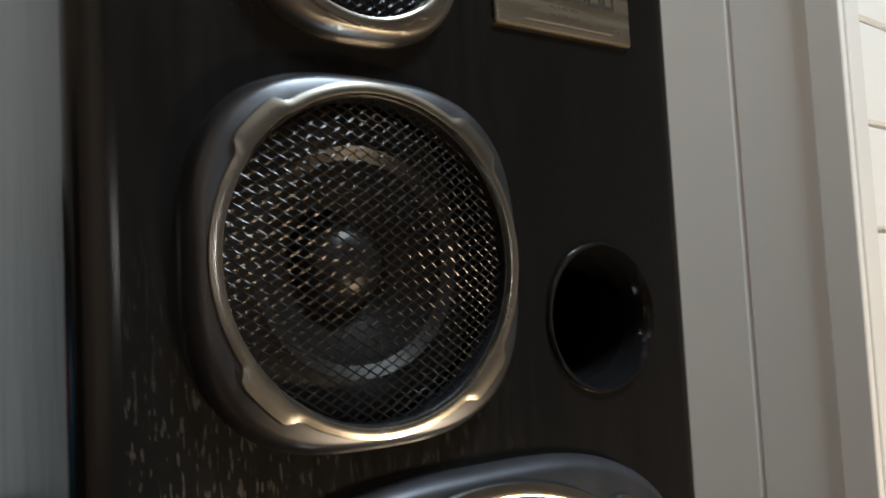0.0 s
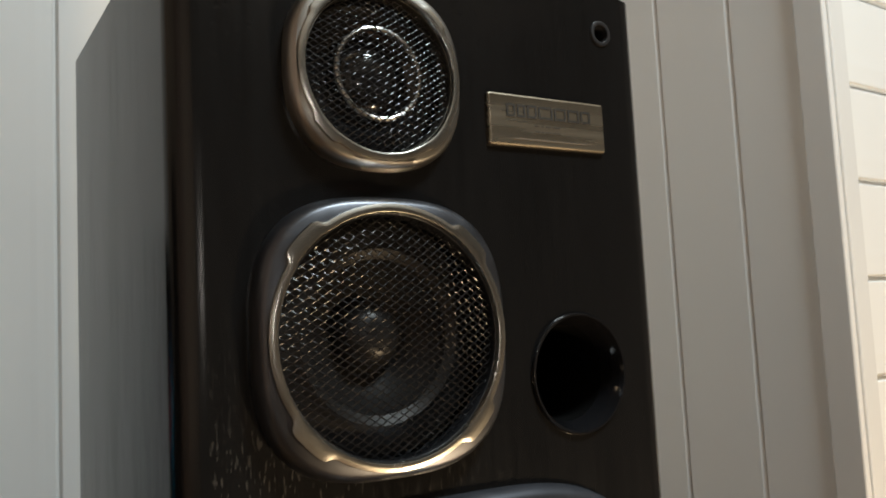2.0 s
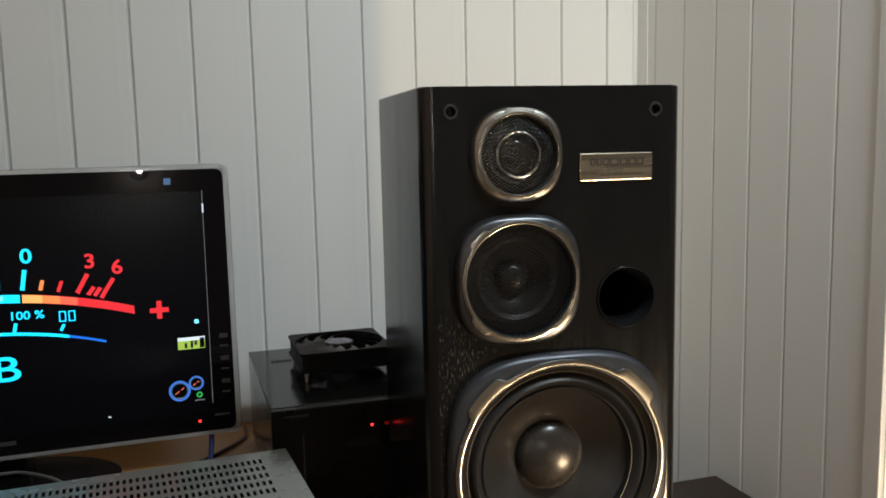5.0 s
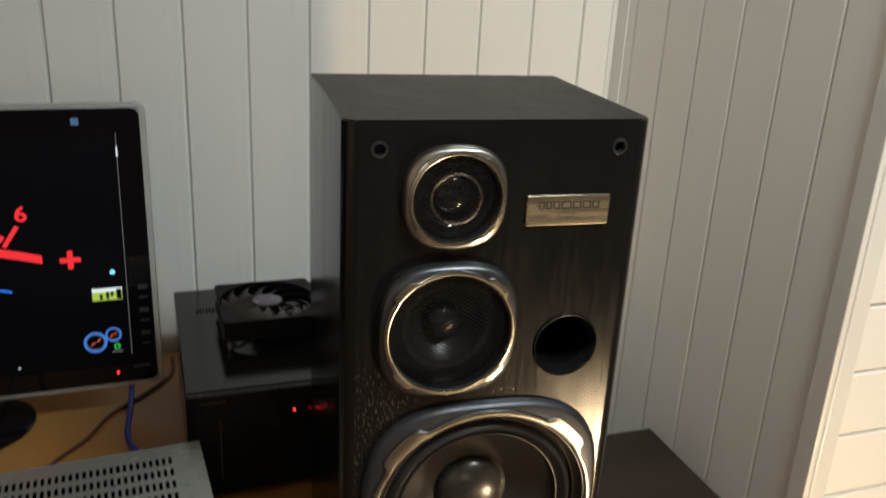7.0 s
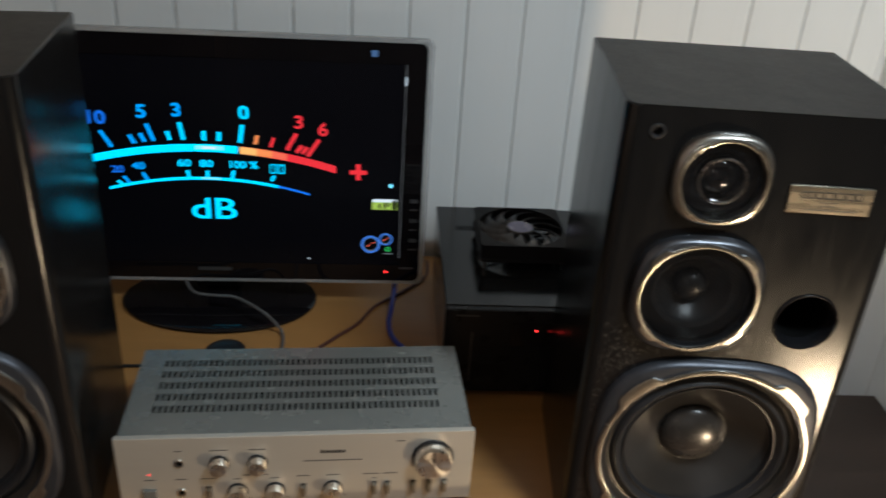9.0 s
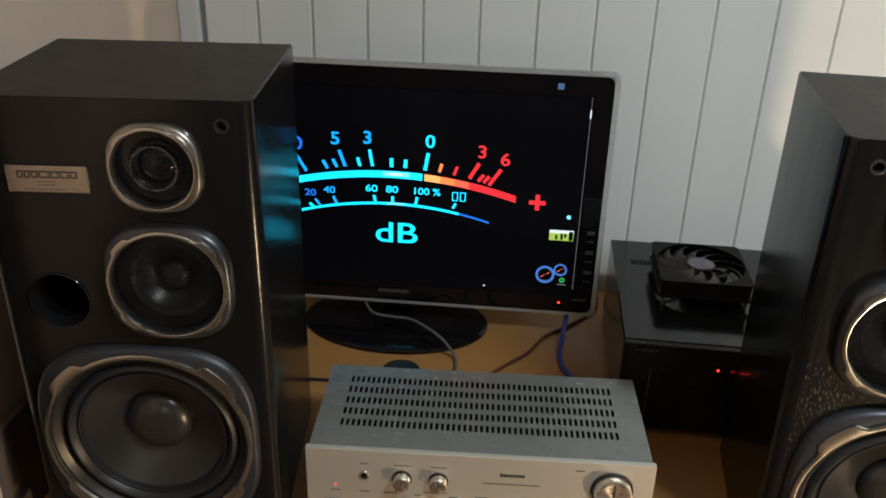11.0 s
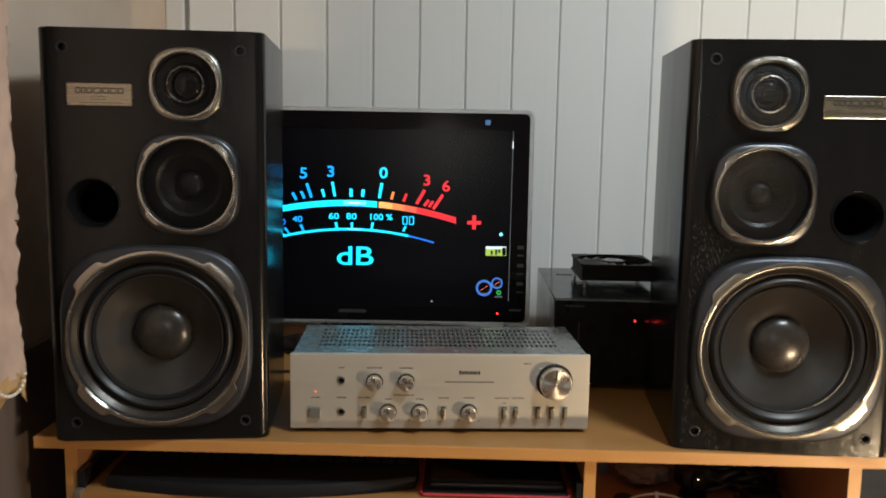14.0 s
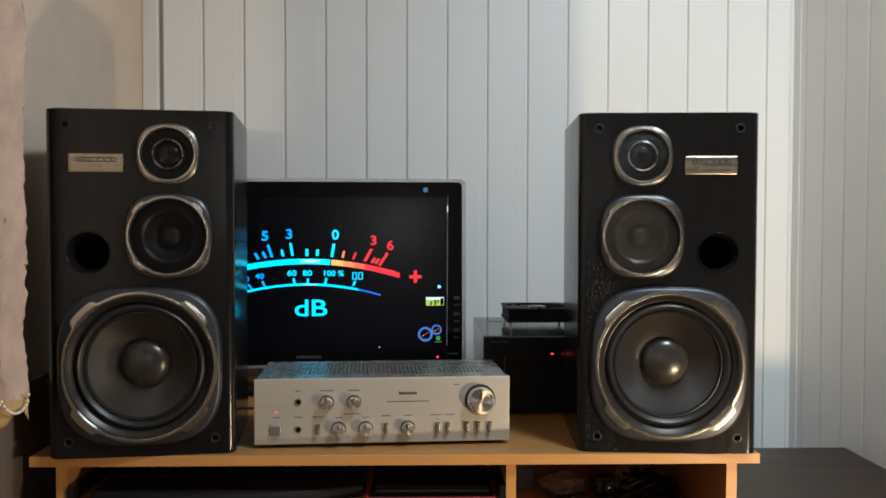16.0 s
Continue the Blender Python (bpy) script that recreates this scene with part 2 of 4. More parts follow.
nt.links.new(mp.outputs[0], fl.inputs["Vector"])
nt.links.new(fl.outputs[0], fr.inputs["Value"])
nt.links.new(patch.outputs[0], pr.inputs["Value"])
nt.links.new(sx_.outputs[0], gx.inputs["Value"])
nt.links.new(sx_.outputs[2], gz.inputs["Value"])
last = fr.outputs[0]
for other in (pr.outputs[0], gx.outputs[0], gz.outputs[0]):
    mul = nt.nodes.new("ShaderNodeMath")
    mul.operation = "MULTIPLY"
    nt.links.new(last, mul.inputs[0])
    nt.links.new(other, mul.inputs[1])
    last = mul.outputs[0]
# Paler flecks in the worn pores: part of their glint is put into colour.
pore_glint = nt.nodes.new("ShaderNodeMix")
pore_glint.data_type = "RGBA"
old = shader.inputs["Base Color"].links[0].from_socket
nt.links.new(old, pore_glint.inputs[6])
pore_glint.inputs[7].default_value = (0.032, 0.031, 0.029, 1)
nt.links.new(last, pore_glint.inputs[0])
nt.links.new(pore_glint.outputs[2], shader.inputs["Base Color"])
old = shader.inputs["Roughness"].links[0].from_socket if shader.inputs["Roughness"].links else None
pore_rough = nt.nodes.new("ShaderNodeMix")
pore_rough.inputs[2].default_value, pore_rough.inputs[3].default_value = 0.19, 0.34
if old:
    nt.links.new(old, pore_rough.inputs[2])
nt.links.new(last, pore_rough.inputs[0])
nt.links.new(pore_rough.outputs[0], shader.inputs["Roughness"])
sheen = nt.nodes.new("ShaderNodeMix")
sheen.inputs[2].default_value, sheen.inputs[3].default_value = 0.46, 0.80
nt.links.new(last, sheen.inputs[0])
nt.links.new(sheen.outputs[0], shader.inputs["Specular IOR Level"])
M["ash_side"] = ash("black_ash_vinyl", 0.19, 0.02, 0.40)
M["ash_top"] = ash("matt_black_ash_top", 0.52, 0.05, 0.45)
for key, amount in (("knob", 0.85), ("cone", 0.75), ("mid_cone", 0.4)):
    kn = M[key].node_tree
    kb_shader = kn.nodes["Principled BSDF"]
    kb_shader.inputs["Anisotropic"].default_value = amount
    tangent = kn.nodes.new("ShaderNodeTangent")
    tangent.direction_type, tangent.axis = "RADIAL", "Y"
    kn.links.new(tangent.outputs[0], kb_shader.inputs["Tangent"])


# ---- mesh helpers ----
def part(name, bm, mat, parent=None, label="", smooth=False, m=None):
    if m is not None:
        bmesh.ops.transform(bm, matrix=m, verts=bm.verts)
    me = bpy.data.meshes.new(name)
    bm.normal_update()
    bm.to_mesh(me)
    bm.free()
    me.materials.append(M[mat])
    if smooth:
        me.shade_smooth()
        me.set_sharp_from_angle(angle=radians(38))
    ob = new(name, me)
    if parent:
        ob.parent = parent
    if label:
        tagged(ob, label)
    return ob


def thing(name, m, label, category, group="", kind=""):
    ob = new(name)
    ob.empty_display_size = 0.05
    ob.matrix_world = m
    return tagged(ob, label, category, group, kind)


def box(x0, x1, y0, y1, z0, z1, bevel=0.0, segments=2):
    bm = bmesh.new()
    bmesh.ops.create_cube(bm, size=1)
    bmesh.ops.transform(bm, matrix=Matrix.Translation(((x0 + x1) / 2, (y0 + y1) / 2, (z0 + z1) / 2)) @ Matrix.Diagonal((x1 - x0, y1 - y0, z1 - z0, 1)), verts=bm.verts)
    if bevel:
        bmesh.ops.bevel(bm, geom=bm.edges[:], offset=bevel, segments=segments, affect="EDGES", profile=0.5)
    return bm


def join(*bms):
    out = bms[0]
    for b in bms[1:]:
        me = bpy.data.meshes.new("join")
        b.to_mesh(me)
        b.free()
        out.from_mesh(me)
        bpy.data.meshes.remove(me)
    return out


def lathe(profile, n=48, cx=0.0, cz=0.0, closed=False):
    """Turns (radius, y) round the axis along y through (cx, cz); -y looks at the viewer."""
    bm = bmesh.new()
    rings = []
    for r, y in profile:
        if r < 1e-6:
            rings.append([bm.verts.new((cx, y, cz))])
        else:
            rings.append([bm.verts.new((cx + r * math.cos(a), y, cz + r * math.sin(a))) for a in (2 * math.pi * i / n for i in range(n))])
    pairs = list(zip(rings, rings[1:])) + ([(rings[-1], rings[0])] if closed else [])
    for a, b in pairs:
        for i in range(n):
            j = (i + 1) % n
            if len(a) == 1 and len(b) == 1:
                continue
            if len(a) == 1:
                bm.faces.new((a[0], b[j], b[i]))
            elif len(b) == 1:
                bm.faces.new((a[i], a[j], b[0]))
            else:
                bm.faces.new((a[i], a[j], b[j], b[i]))
    bmesh.ops.recalc_face_normals(bm, faces=bm.faces)
    return bm


def turned(profile, n=40):
    """The same round the upright axis: (radius, z)."""
    bm = lathe([(r, -z) for r, z in profile], n)
    bmesh.ops.transform(bm, matrix=pose(0, 0, 0, -90, 0, 0), verts=bm.verts)
    return bm


def loops(shells, closed=True):
    """Skins a row of vertex loops given as lists of points."""
    bm = bmesh.new()
    rows = [[bm.verts.new(p) for p in s] for s in shells]
    n = len(rows[0])
    for a, b in zip(rows, rows[1:]):
        for i in range(n if closed else n - 1):
            j = (i + 1) % n
            bm.faces.new((a[i], a[j], b[j], b[i]))
    bmesh.ops.recalc_face_normals(bm, faces=bm.faces)
    return bm


def tube(points, r, n=8, smooth=True):
    """A round cord along a smooth line through the points."""
    pts = [Vector(p) for p in points]
    if smooth and len(pts) > 2:
        fine = []
        for i in range(len(pts) - 1):
            p0, p1, p2, p3 = pts[max(0, i - 1)], pts[i], pts[i + 1], pts[min(len(pts) - 1, i + 2)]
            for k in range(8):
                t = k / 8
                fine.append(0.5 * ((2 * p1) + (p2 - p0) * t + (2 * p0 - 5 * p1 + 4 * p2 - p3) * t * t + (3 * p1 - p0 - 3 * p2 + p3) * t ** 3))
        pts = fine + [pts[-1]]
    shells = []
    for i, p in enumerate(pts):
        d = (pts[min(i + 1, len(pts) - 1)] - pts[max(i - 1, 0)]).normalized()
        u = d.cross(Vector((0, 0, 1)))
        u = u.normalized() if u.length > 1e-3 else Vector((1, 0, 0))
        v = u.cross(d)
        shells.append([p + r * (u * math.cos(a) + v * math.sin(a)) for a in (2 * math.pi * k / n for k in range(n))])
    return loops(shells)


def flat(points, y=0.0, thick=0.0):
    """A flat shape in the x-z plane, facing -y, thick metres deep."""
    bm = bmesh.new()
    f = bm.faces.new([bm.verts.new((x, y, z)) for x, z in points])
    bm.normal_update()
    if f.normal.y > 0:
        f.normal_flip()
    if thick:
        r = bmesh.ops.extrude_face_region(bm, geom=[f])
        bmesh.ops.translate(bm, vec=(0, -thick, 0), verts=[v for v in r["geom"] if isinstance(v, bmesh.types.BMVert)])
        bmesh.ops.recalc_face_normals(bm, faces=bm.faces)
    return bm


def bar(x0, z0, x1, z1, w, y=0.0, w1=None, thick=0.0):
    """A flat straight stroke from one point to another."""
    d = Vector((x1 - x0, z1 - z0)).normalized()
    nx, nz = -d.y, d.x
    w1 = w if w1 is None else w1
    return flat([(x0 - nx * w / 2, z0 - nz * w / 2), (x1 - nx * w1 / 2, z1 - nz * w1 / 2), (x1 + nx * w1 / 2, z1 + nz * w1 / 2), (x0 + nx * w / 2, z0 + nz * w / 2)], y, thick)


def squircle(a, n=72, power=3.2, y=0.0, cx=0.0, cz=0.0):
    out = []
    for i in range(n):
        t = 2 * math.pi * i / n
        c, s = math.cos(t), math.sin(t)
        r = a / (abs(c) ** power + abs(s) ** power) ** (1 / power)
        out.append((cx + r * c, y, cz + r * s))
    return out


def circle(r, n=72, y=0.0, cx=0.0, cz=0.0):
    return [(cx + r * math.cos(2 * math.pi * i / n), y, cz + r * math.sin(2 * math.pi * i / n)) for i in range(n)]


def rounded(a, b, r):
    """A rectangle of half sizes a, b with round corners, as (x, z) points."""
    out = []
    for sx, sz, start in ((1, 1, 0), (-1, 1, 90), (-1, -1, 180), (1, -1, 270)):
        for k in range(6):
            t = radians(start + 18 * k)
            out.append((sx * (a - r) + r * math.cos(t), sz * (b - r) + r * math.sin(t)))
    return out


def letters(text, size, x, z, y, spread=1.0):
    """Text as a flat mesh in the x-z plane, centred at (x, z)."""
    cu = bpy.data.curves.new("text", "FONT")
    cu.body, cu.size, cu.align_x, cu.align_y = text, size, "CENTER", "CENTER"
    cu.offset = size * (0.010 if size > 0.04 else 0.022)
    cu.resolution_u = 4
    ob = new("text", cu)
    dg = bpy.context.evaluated_depsgraph_get()
    me = bpy.data.meshes.new_from_object(ob.evaluated_get(dg))
    bm = bmesh.new()
    bm.from_mesh(me)
    bpy.data.objects.remove(ob)
    bpy.data.meshes.remove(me)
    bpy.data.curves.remove(cu)
    bmesh.ops.transform(bm, matrix=Matrix.Translation((x, y, z)) @ pose(0, 0, 0, 90, 0, 0) @ Matrix.Diagonal((spread, 1, 1, 1)), verts=bm.verts)
    return bm


# ---- structure ----
BACK, RIGHT, CORNER_Y, LEFT, REAR, FAR_RIGHT, HIGH = 0.703, 1.012, 0.035, -0.622, -2.9, 2.3, 2.45
tagged(part("floor", box(LEFT - 0.2, FAR_RIGHT + 0.2, REAR - 0.2, BACK + 0.2, -0.1, 0), "floor"), "brown laminate floor under the desk", "floor", kind="structure")
tagged(part("ceiling", box(LEFT - 0.2, FAR_RIGHT + 0.2, REAR - 0.2, BACK + 0.2, HIGH, HIGH + 0.1), "ceiling"), "plain white painted ceiling", "ceiling", kind="structure")
wall_north = tagged(part("wall_north", box(LEFT - 0.2, RIGHT + 0.012, BACK + 0.008, BACK + 0.2, 0, HIGH), "groove"), "wall clad in upright white plastic panels", "wall", kind="structure")
wall_east = tagged(part("wall_east", box(RIGHT + 0.008, RIGHT + 0.10, CORNER_Y + 0.02, BACK + 0.008, 0, HIGH), "groove"), "side wall clad in narrow upright white panels", "wall", kind="structure")
wall_return = tagged(part("wall_return", box(RIGHT + 0.10, FAR_RIGHT, CORNER_Y + 0.008, CORNER_Y + 0.2, 0, HIGH), "groove"), "wall clad in level white plastic boards", "wall", kind="structure")
wall_west = tagged(part("wall_west", box(LEFT - 0.2, LEFT, REAR, BACK + 0.008, 0, HIGH), "paper"), "wall covered in beige wallpaper", "wall", kind="structure")
# Two unseen walls added to close the room and hold down stray light.
tagged(part("wall_south", box(LEFT - 0.2, FAR_RIGHT + 0.2, REAR - 0.2, REAR, 0, HIGH), "rear"), "unseen dark wall added to close the room", "wall", kind="structure")
tagged(part("wall_far_east", box(FAR_RIGHT, FAR_RIGHT + 0.2, REAR, CORNER_Y + 0.2, 0, HIGH), "rear"), "unseen dark wall added to close the room", "wall", kind="structure")
tagged(part("trim_corner_inner", join(box(RIGHT - 0.012, RIGHT - 0.0005, BACK - 0.0025, BACK + 0.002, 0, HIGH, 0.001), box(RIGHT - 0.0025, RIGHT + 0.002, BACK - 0.040, BACK - 0.0025, 0, HIGH, 0.001)), "pvc"), "white plastic inner corner strip", "trim", kind="structure")
tagged(part("trim_corner_outer", join(box(RIGHT - 0.006, RIGHT + 0.003, CORNER_Y - 0.004, CORNER_Y + 0.028, 0, HIGH, 0.002), box(RIGHT + 0.003, RIGHT + 0.030, CORNER_Y - 0.006, CORNER_Y + 0.004, 0, HIGH, 0.002)), "trim"), "white plastic outer corner strip", "trim", kind="structure")
tagged(part("trim_corner_left", box(LEFT, LEFT + 0.040, BACK - 0.012, BACK + 0.002, 0, HIGH, 0.004), "trim"), "white plastic edge strip beside the wallpaper", "trim", kind="structure")
tagged(part("wainscot", box(LEFT, LEFT + 0.014, REAR, BACK - 0.02, 0, 0.86, 0.003), "dark_panel"), "dark brown panel below the wallpaper", "panel", kind="structure")

# ---- speakers ----
W, H, D, EDGE = 0.2955, 0.566, 0.256, 0.014


def baffle(holes):
    bm = bmesh.new()
    edges = []
    a = W / 2 - EDGE
    for pts in [[(-a, 0, 0), (a, 0, 0), (a, 0, H), (-a, 0, H)]] + [circle(r, 40, 0, x, z) for x, z, r in holes]:
        vs = [bm.verts.new(p) for p in pts]
        edges += [bm.edges.new((vs[i], vs[(i + 1) % len(vs)])) for i in range(len(vs))]
    bmesh.ops.triangle_fill(bm, use_beauty=True, use_dissolve=False, edges=edges)
    bm.normal_update()
    for f in bm.faces:
        if f.normal.y > 0:
            f.normal_flip()
    return bm


def cabinet():
    """The box without its front: rounded upright front edges, top, bottom, back."""
    prof = []
    for k in range(9):
        t = math.pi / 2 * k / 8
        prof.append((-W / 2 + EDGE - EDGE * math.sin(t), EDGE - EDGE * math.cos(t)))
    prof += [(-W / 2, D - 0.004), (-W / 2 + 0.004, D), (W / 2 - 0.004, D), (W / 2, D - 0.004)]
    for k in range(9):
        t = math.pi / 2 * (1 - k / 8)
        prof.append((W / 2 - EDGE + EDGE * math.sin(t), EDGE - EDGE * math.cos(t)))
    bm = bmesh.new()
    e = 0.0015
    cx = [(x * (1 - e * 2 / W), y + (e if y < D / 2 else -e)) for x, y in prof]
    rows = [[bm.verts.new((x, y, z)) for x, y in p] for p, z in ((cx, 0), (prof, e), (prof, H - e), (cx, H))]
    n = len(prof)
    for a, b in zip(rows, rows[1:]):
        for i in range(n - 1):
            bm.faces.new((a[i], a[i + 1], b[i + 1], b[i]))
    bm.faces.new(rows[0])
    bmesh.ops.recalc_face_normals(bm, faces=bm.faces)
    return bm


def tabbed_ring(r_in, r_out, tab, y, cx, cz, lift=0.004, spread=13.5):
    """A rounded metal ring with four lugs on the diagonals."""
    n = 192
    def reach(a):
        d = abs((math.degrees(a) - 45 + 45) % 90 - 45)
        k = min(1, max(0, (spread - d) / 3.2))
        return r_out + tab * k
    def ringrow(f, yy):
        out = []
        for i in range(n):
            a = 2 * math.pi * i / n
            ro = reach(a)
            r = r_in + (ro - r_in) * f
            out.append((cx + r * math.cos(a), yy, cz + r * math.sin(a)))
        return out
    rows = [ringrow(0, y + 0.008), ringrow(0, y), ringrow(0.14, y - lift * 0.62), ringrow(0.30, y - lift * 0.72), ringrow(0.70, y - lift * 0.60), ringrow(0.96, y - lift * 0.48), ringrow(1, y - lift * 0.2), ringrow(1, y + 0.006)]
    return loops(rows)


def bezel(a, top, r_in, y, cx, cz, power=3.0):
    """A rounded square collar: wide at the baffle, chamfered up to its flat top."""
    return loops([squircle(a, 96, power, 0.0, cx, cz), squircle(a - (a - top) * 0.12, 96, power, y * 0.45, cx, cz), squircle(a - (a - top) * 0.55, 96, power, y * 0.85, cx, cz),
                  squircle(top, 96, power, y, cx, cz), circle(r_in, 96, y, cx, cz), circle(r_in, 96, y + 0.010, cx, cz)])


def wires(r, step, bulge, y, cx, cz, gauge, angle=33):
    """Woven round wires of a domed mesh, over and under each other."""
    out = bmesh.new()
    count = int(r / step)
    crossing = step / math.sin(radians(2 * angle))
    profile = [(gauge / 2 * math.cos(a), -gauge / 2 * math.sin(a)) for a in (math.pi * q / 4 for q in range(5))]
    for fam in (-1, 1):
        ang = radians(angle) * fam
        ux, uz = math.cos(ang), math.sin(ang)
        for k in range(-count, count + 1):
            off = k * step
            half = math.sqrt(max(0, r * r - off * off))
            if half < step:
                continue
            m = int(half * 4 / crossing)
            prev = None
            for i in range(m + 1):
                s = -half + 2 * half * i / m
                x, z = ux * s - uz * off, uz * s + ux * off
                q = 1 - (x * x + z * z) / (r * r)
                yy = y - bulge * q + fam * 0.55 * gauge * math.cos(math.pi * (s / crossing + k))
                row = [out.verts.new((cx + x - uz * du, yy + dy, cz + z + ux * du)) for du, dy in profile]
                if prev:
                    for j in range(4):
                        out.faces.new((prev[j], prev[j + 1], row[j + 1], row[j]))
                prev = row
    bmesh.ops.recalc_face_normals(out, faces=out.faces)
    return out


def speaker(m, side, label):
    sp = thing("speaker", m, label, "loudspeaker", group="pair of loudspeakers")
    tw, mid, woof, port, plate = (-0.0440 * side, 0.4944), (-0.0443 * side, 0.3612), (0.0020 * side, 0.1485), (0.0814 * side, 0.334), (0.0685 * side, 0.479)
    screws = [(x, z) for x in (-0.1155, 0.1155) for z in (0.027, 0.540)]
    holes = [(*tw, 0.0425), (*mid, 0.0612), (*woof, 0.113), (*port, 0.0325)] + [(x, z, 0.0048) for x, z in screws]
    part("cabinet", cabinet(), "ash_side", sp, "black ash veneered box with rounded front edges", smooth=True)
    prof = []
    for k in range(9):
        t = math.pi / 2 * k / 8
        prof.append((-W / 2 + EDGE - EDGE * math.sin(t), EDGE - EDGE * math.cos(t)))
    prof = prof + [(-W / 2, D), (W / 2, D)] + [(-x, y) for x, y in reversed(prof)]
    e = 1 - 0.003 / W
    bm = bmesh.new()
    bm.faces.new([bm.verts.new((x * e, 0.0015 + y * (1 - 0.003 / D), H)) for x, y in prof])
    bm.normal_update()
    for f in bm.faces:
        if f.normal.z < 0:
            f.normal_flip()
    part("top_panel", bm, "ash_top", sp, "matt black top")
    part("baffle", baffle(holes), "ash_worn_glint" if side > 0 else "ash", sp)
    # woofer
    cx, cz = woof
    w = part("woofer", lathe([(0.0875, 0.004), (0.0855, 0.009), (0.064, 0.021), (0.041, 0.0335), (0.036, 0.0345)], 72, cx, cz), "cone", sp, "dark coated paper cone", smooth=True)
    part("surround", lathe([(0.1068, 0.0040), (0.1050, 0.0035), (0.1035, 0.0015), (0.1010, -0.0030), (0.0975, -0.0050), (0.0940, -0.0030), (0.0915, 0.0020), (0.0900, 0.0032), (0.0888, 0.0010), (0.0876, 0.0008), (0.0866, 0.0030), (0.0858, 0.0095)], 96, cx, cz), "rubber", w, "black rubber roll surround", smooth=True)
    part("frame_flange", lathe([(0.1168, -0.0095), (0.1140, -0.0060), (0.1085, -0.0005), (0.1076, -0.0012), (0.1066, -0.0008), (0.1062, 0.0050)], 96, cx, cz), "flange", w, "sloping inner flange, its dark reflection put into the colour", smooth=True)
    part("dust_cap", lathe([(0.0405, 0.0345)] + [(0.0402 * math.cos(t), 0.0325 - 0.019 * math.sin(t)) for t in (math.pi / 2 * i / 12 for i in range(12))] + [(0, 0.0135)], 56, cx, cz), "cap", w, "satin black domed cap", smooth=True)
    part("bezel", bezel(0.1296, 0.1236, 0.1150, -0.0100, cx, cz, 3.15), "bezel_dark", w, "dark blue-grey rounded square bezel", smooth=True)
    part("trim_ring", tabbed_ring(0.1165, 0.1230, 0.0088, -0.0104, cx, cz), "ring", w, "champagne metal ring with four lugs", smooth=True)
    # midrange
    cx, cz = mid
    w = part("midrange", lathe([(0.0612, 0.008), (0.0570, 0.006), (0.0500, 0.0055), (0.0445, 0.0025), (0.0395, 0.0055), (0.0380, 0.0095), (0.0190, 0.0240), (0.0187, 0.0200), (0.0165, 0.0150), (0.0120, 0.0105), (0.0060, 0.0085), (0, 0.0080)], 64, cx, cz), "mid_cone", sp, "dark cone behind a wire mesh", smooth=True)
    part("bezel", bezel(0.0700, 0.0652, 0.0600, -0.0112, cx, cz, 2.95), "bezel", w, "blue-grey rounded square bezel", smooth=True)
    part("trim_ring", tabbed_ring(0.0604, 0.0654, 0.0040, -0.0116, cx, cz, 0.0036, 12.0), "ring", w, "champagne metal ring with four lugs", smooth=True)
    tagged(part("grille", wires(0.0607, 0.0034, 0.006, -0.0080, cx, cz, 0.00066), "mesh", w, "domed black wire mesh", smooth=True), kind="stuff")
    # tweeter
    cx, cz = tw
    w = part("tweeter", lathe([(0.0425, 0.006), (0.030, 0.006), (0.0255, 0.010), (0.0215, 0.010), (0.0205, 0.006), (0.0195, 0.009)] + [(0.0190 * math.cos(t), 0.009 - 0.009 * math.sin(t)) for t in (math.pi / 2 * i / 8 for i in range(1, 8))] + [(0, 0.0)], 48, cx, cz), "dome", sp, "black dome behind a wire mesh", smooth=True)
    part("bezel", bezel(0.0498, 0.0460, 0.0414, -0.0092, cx, cz, 2.6), "bezel_pale", w, "pale champagne rounded square bezel", smooth=True)
    part("trim_ring", tabbed_ring(0.0416, 0.0460, 0.0018, -0.0096, cx, cz, 0.0030, 12.0), "ring", w, smooth=True)
    part("dome_ring", lathe([(0.0236 + 0.0014 * math.cos(t), -0.0060 + 0.0014 * math.sin(t)) for t in (2 * math.pi * i / 8 for i in range(8))], 56, cx, cz, closed=True), "steel", w, "thin bright ring round the dome", smooth=True)
    tagged(part("grille", wires(0.0418, 0.0030, 0.004, -0.0064, cx, cz, 0.00058), "mesh", w, "domed black wire mesh", smooth=True), kind="stuff")
    # port
    cx, cz = port
    part("port", lathe([(0.0348, 0.0003), (0.0347, -0.0014), (0.0340, -0.0022), (0.0330, -0.0020), (0.0320, 0.0002), (0.0305, 0.0035), (0.0290, 0.0080), (0.0280, 0.0130)], 56, cx, cz), "port", sp, "glossy black flared bass port", smooth=True)
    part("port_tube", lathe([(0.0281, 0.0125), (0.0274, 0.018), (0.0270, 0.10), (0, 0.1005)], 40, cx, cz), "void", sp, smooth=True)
    for x, z in screws:
        s = part("screw_socket", lathe([(0.0082, 0.0002), (0.0078, -0.0010), (0.0068, -0.0013), (0.0056, -0.0010), (0.0048, 0.001), (0.0046, 0.012), (0, 0.0121)], 24, x, z), "rubber", sp, smooth=True)
    # maker's plate, its lettering as bars
    px, pz = plate
    b = part("badge", box(px - 0.0425, px + 0.0425, -0.0026, 0.0005, pz - 0.0150, pz + 0.0150, 0.0012), "badge", sp, "brushed champagne metal plate")
    x = px - 0.0305
    for width in (0.0062, 0.0060, 0.0070, 0.0106, 0.0088, 0.0088, 0.0074):
        a, z0, z1, e = x + width, pz + 0.0016, pz + 0.0092, 0.0014
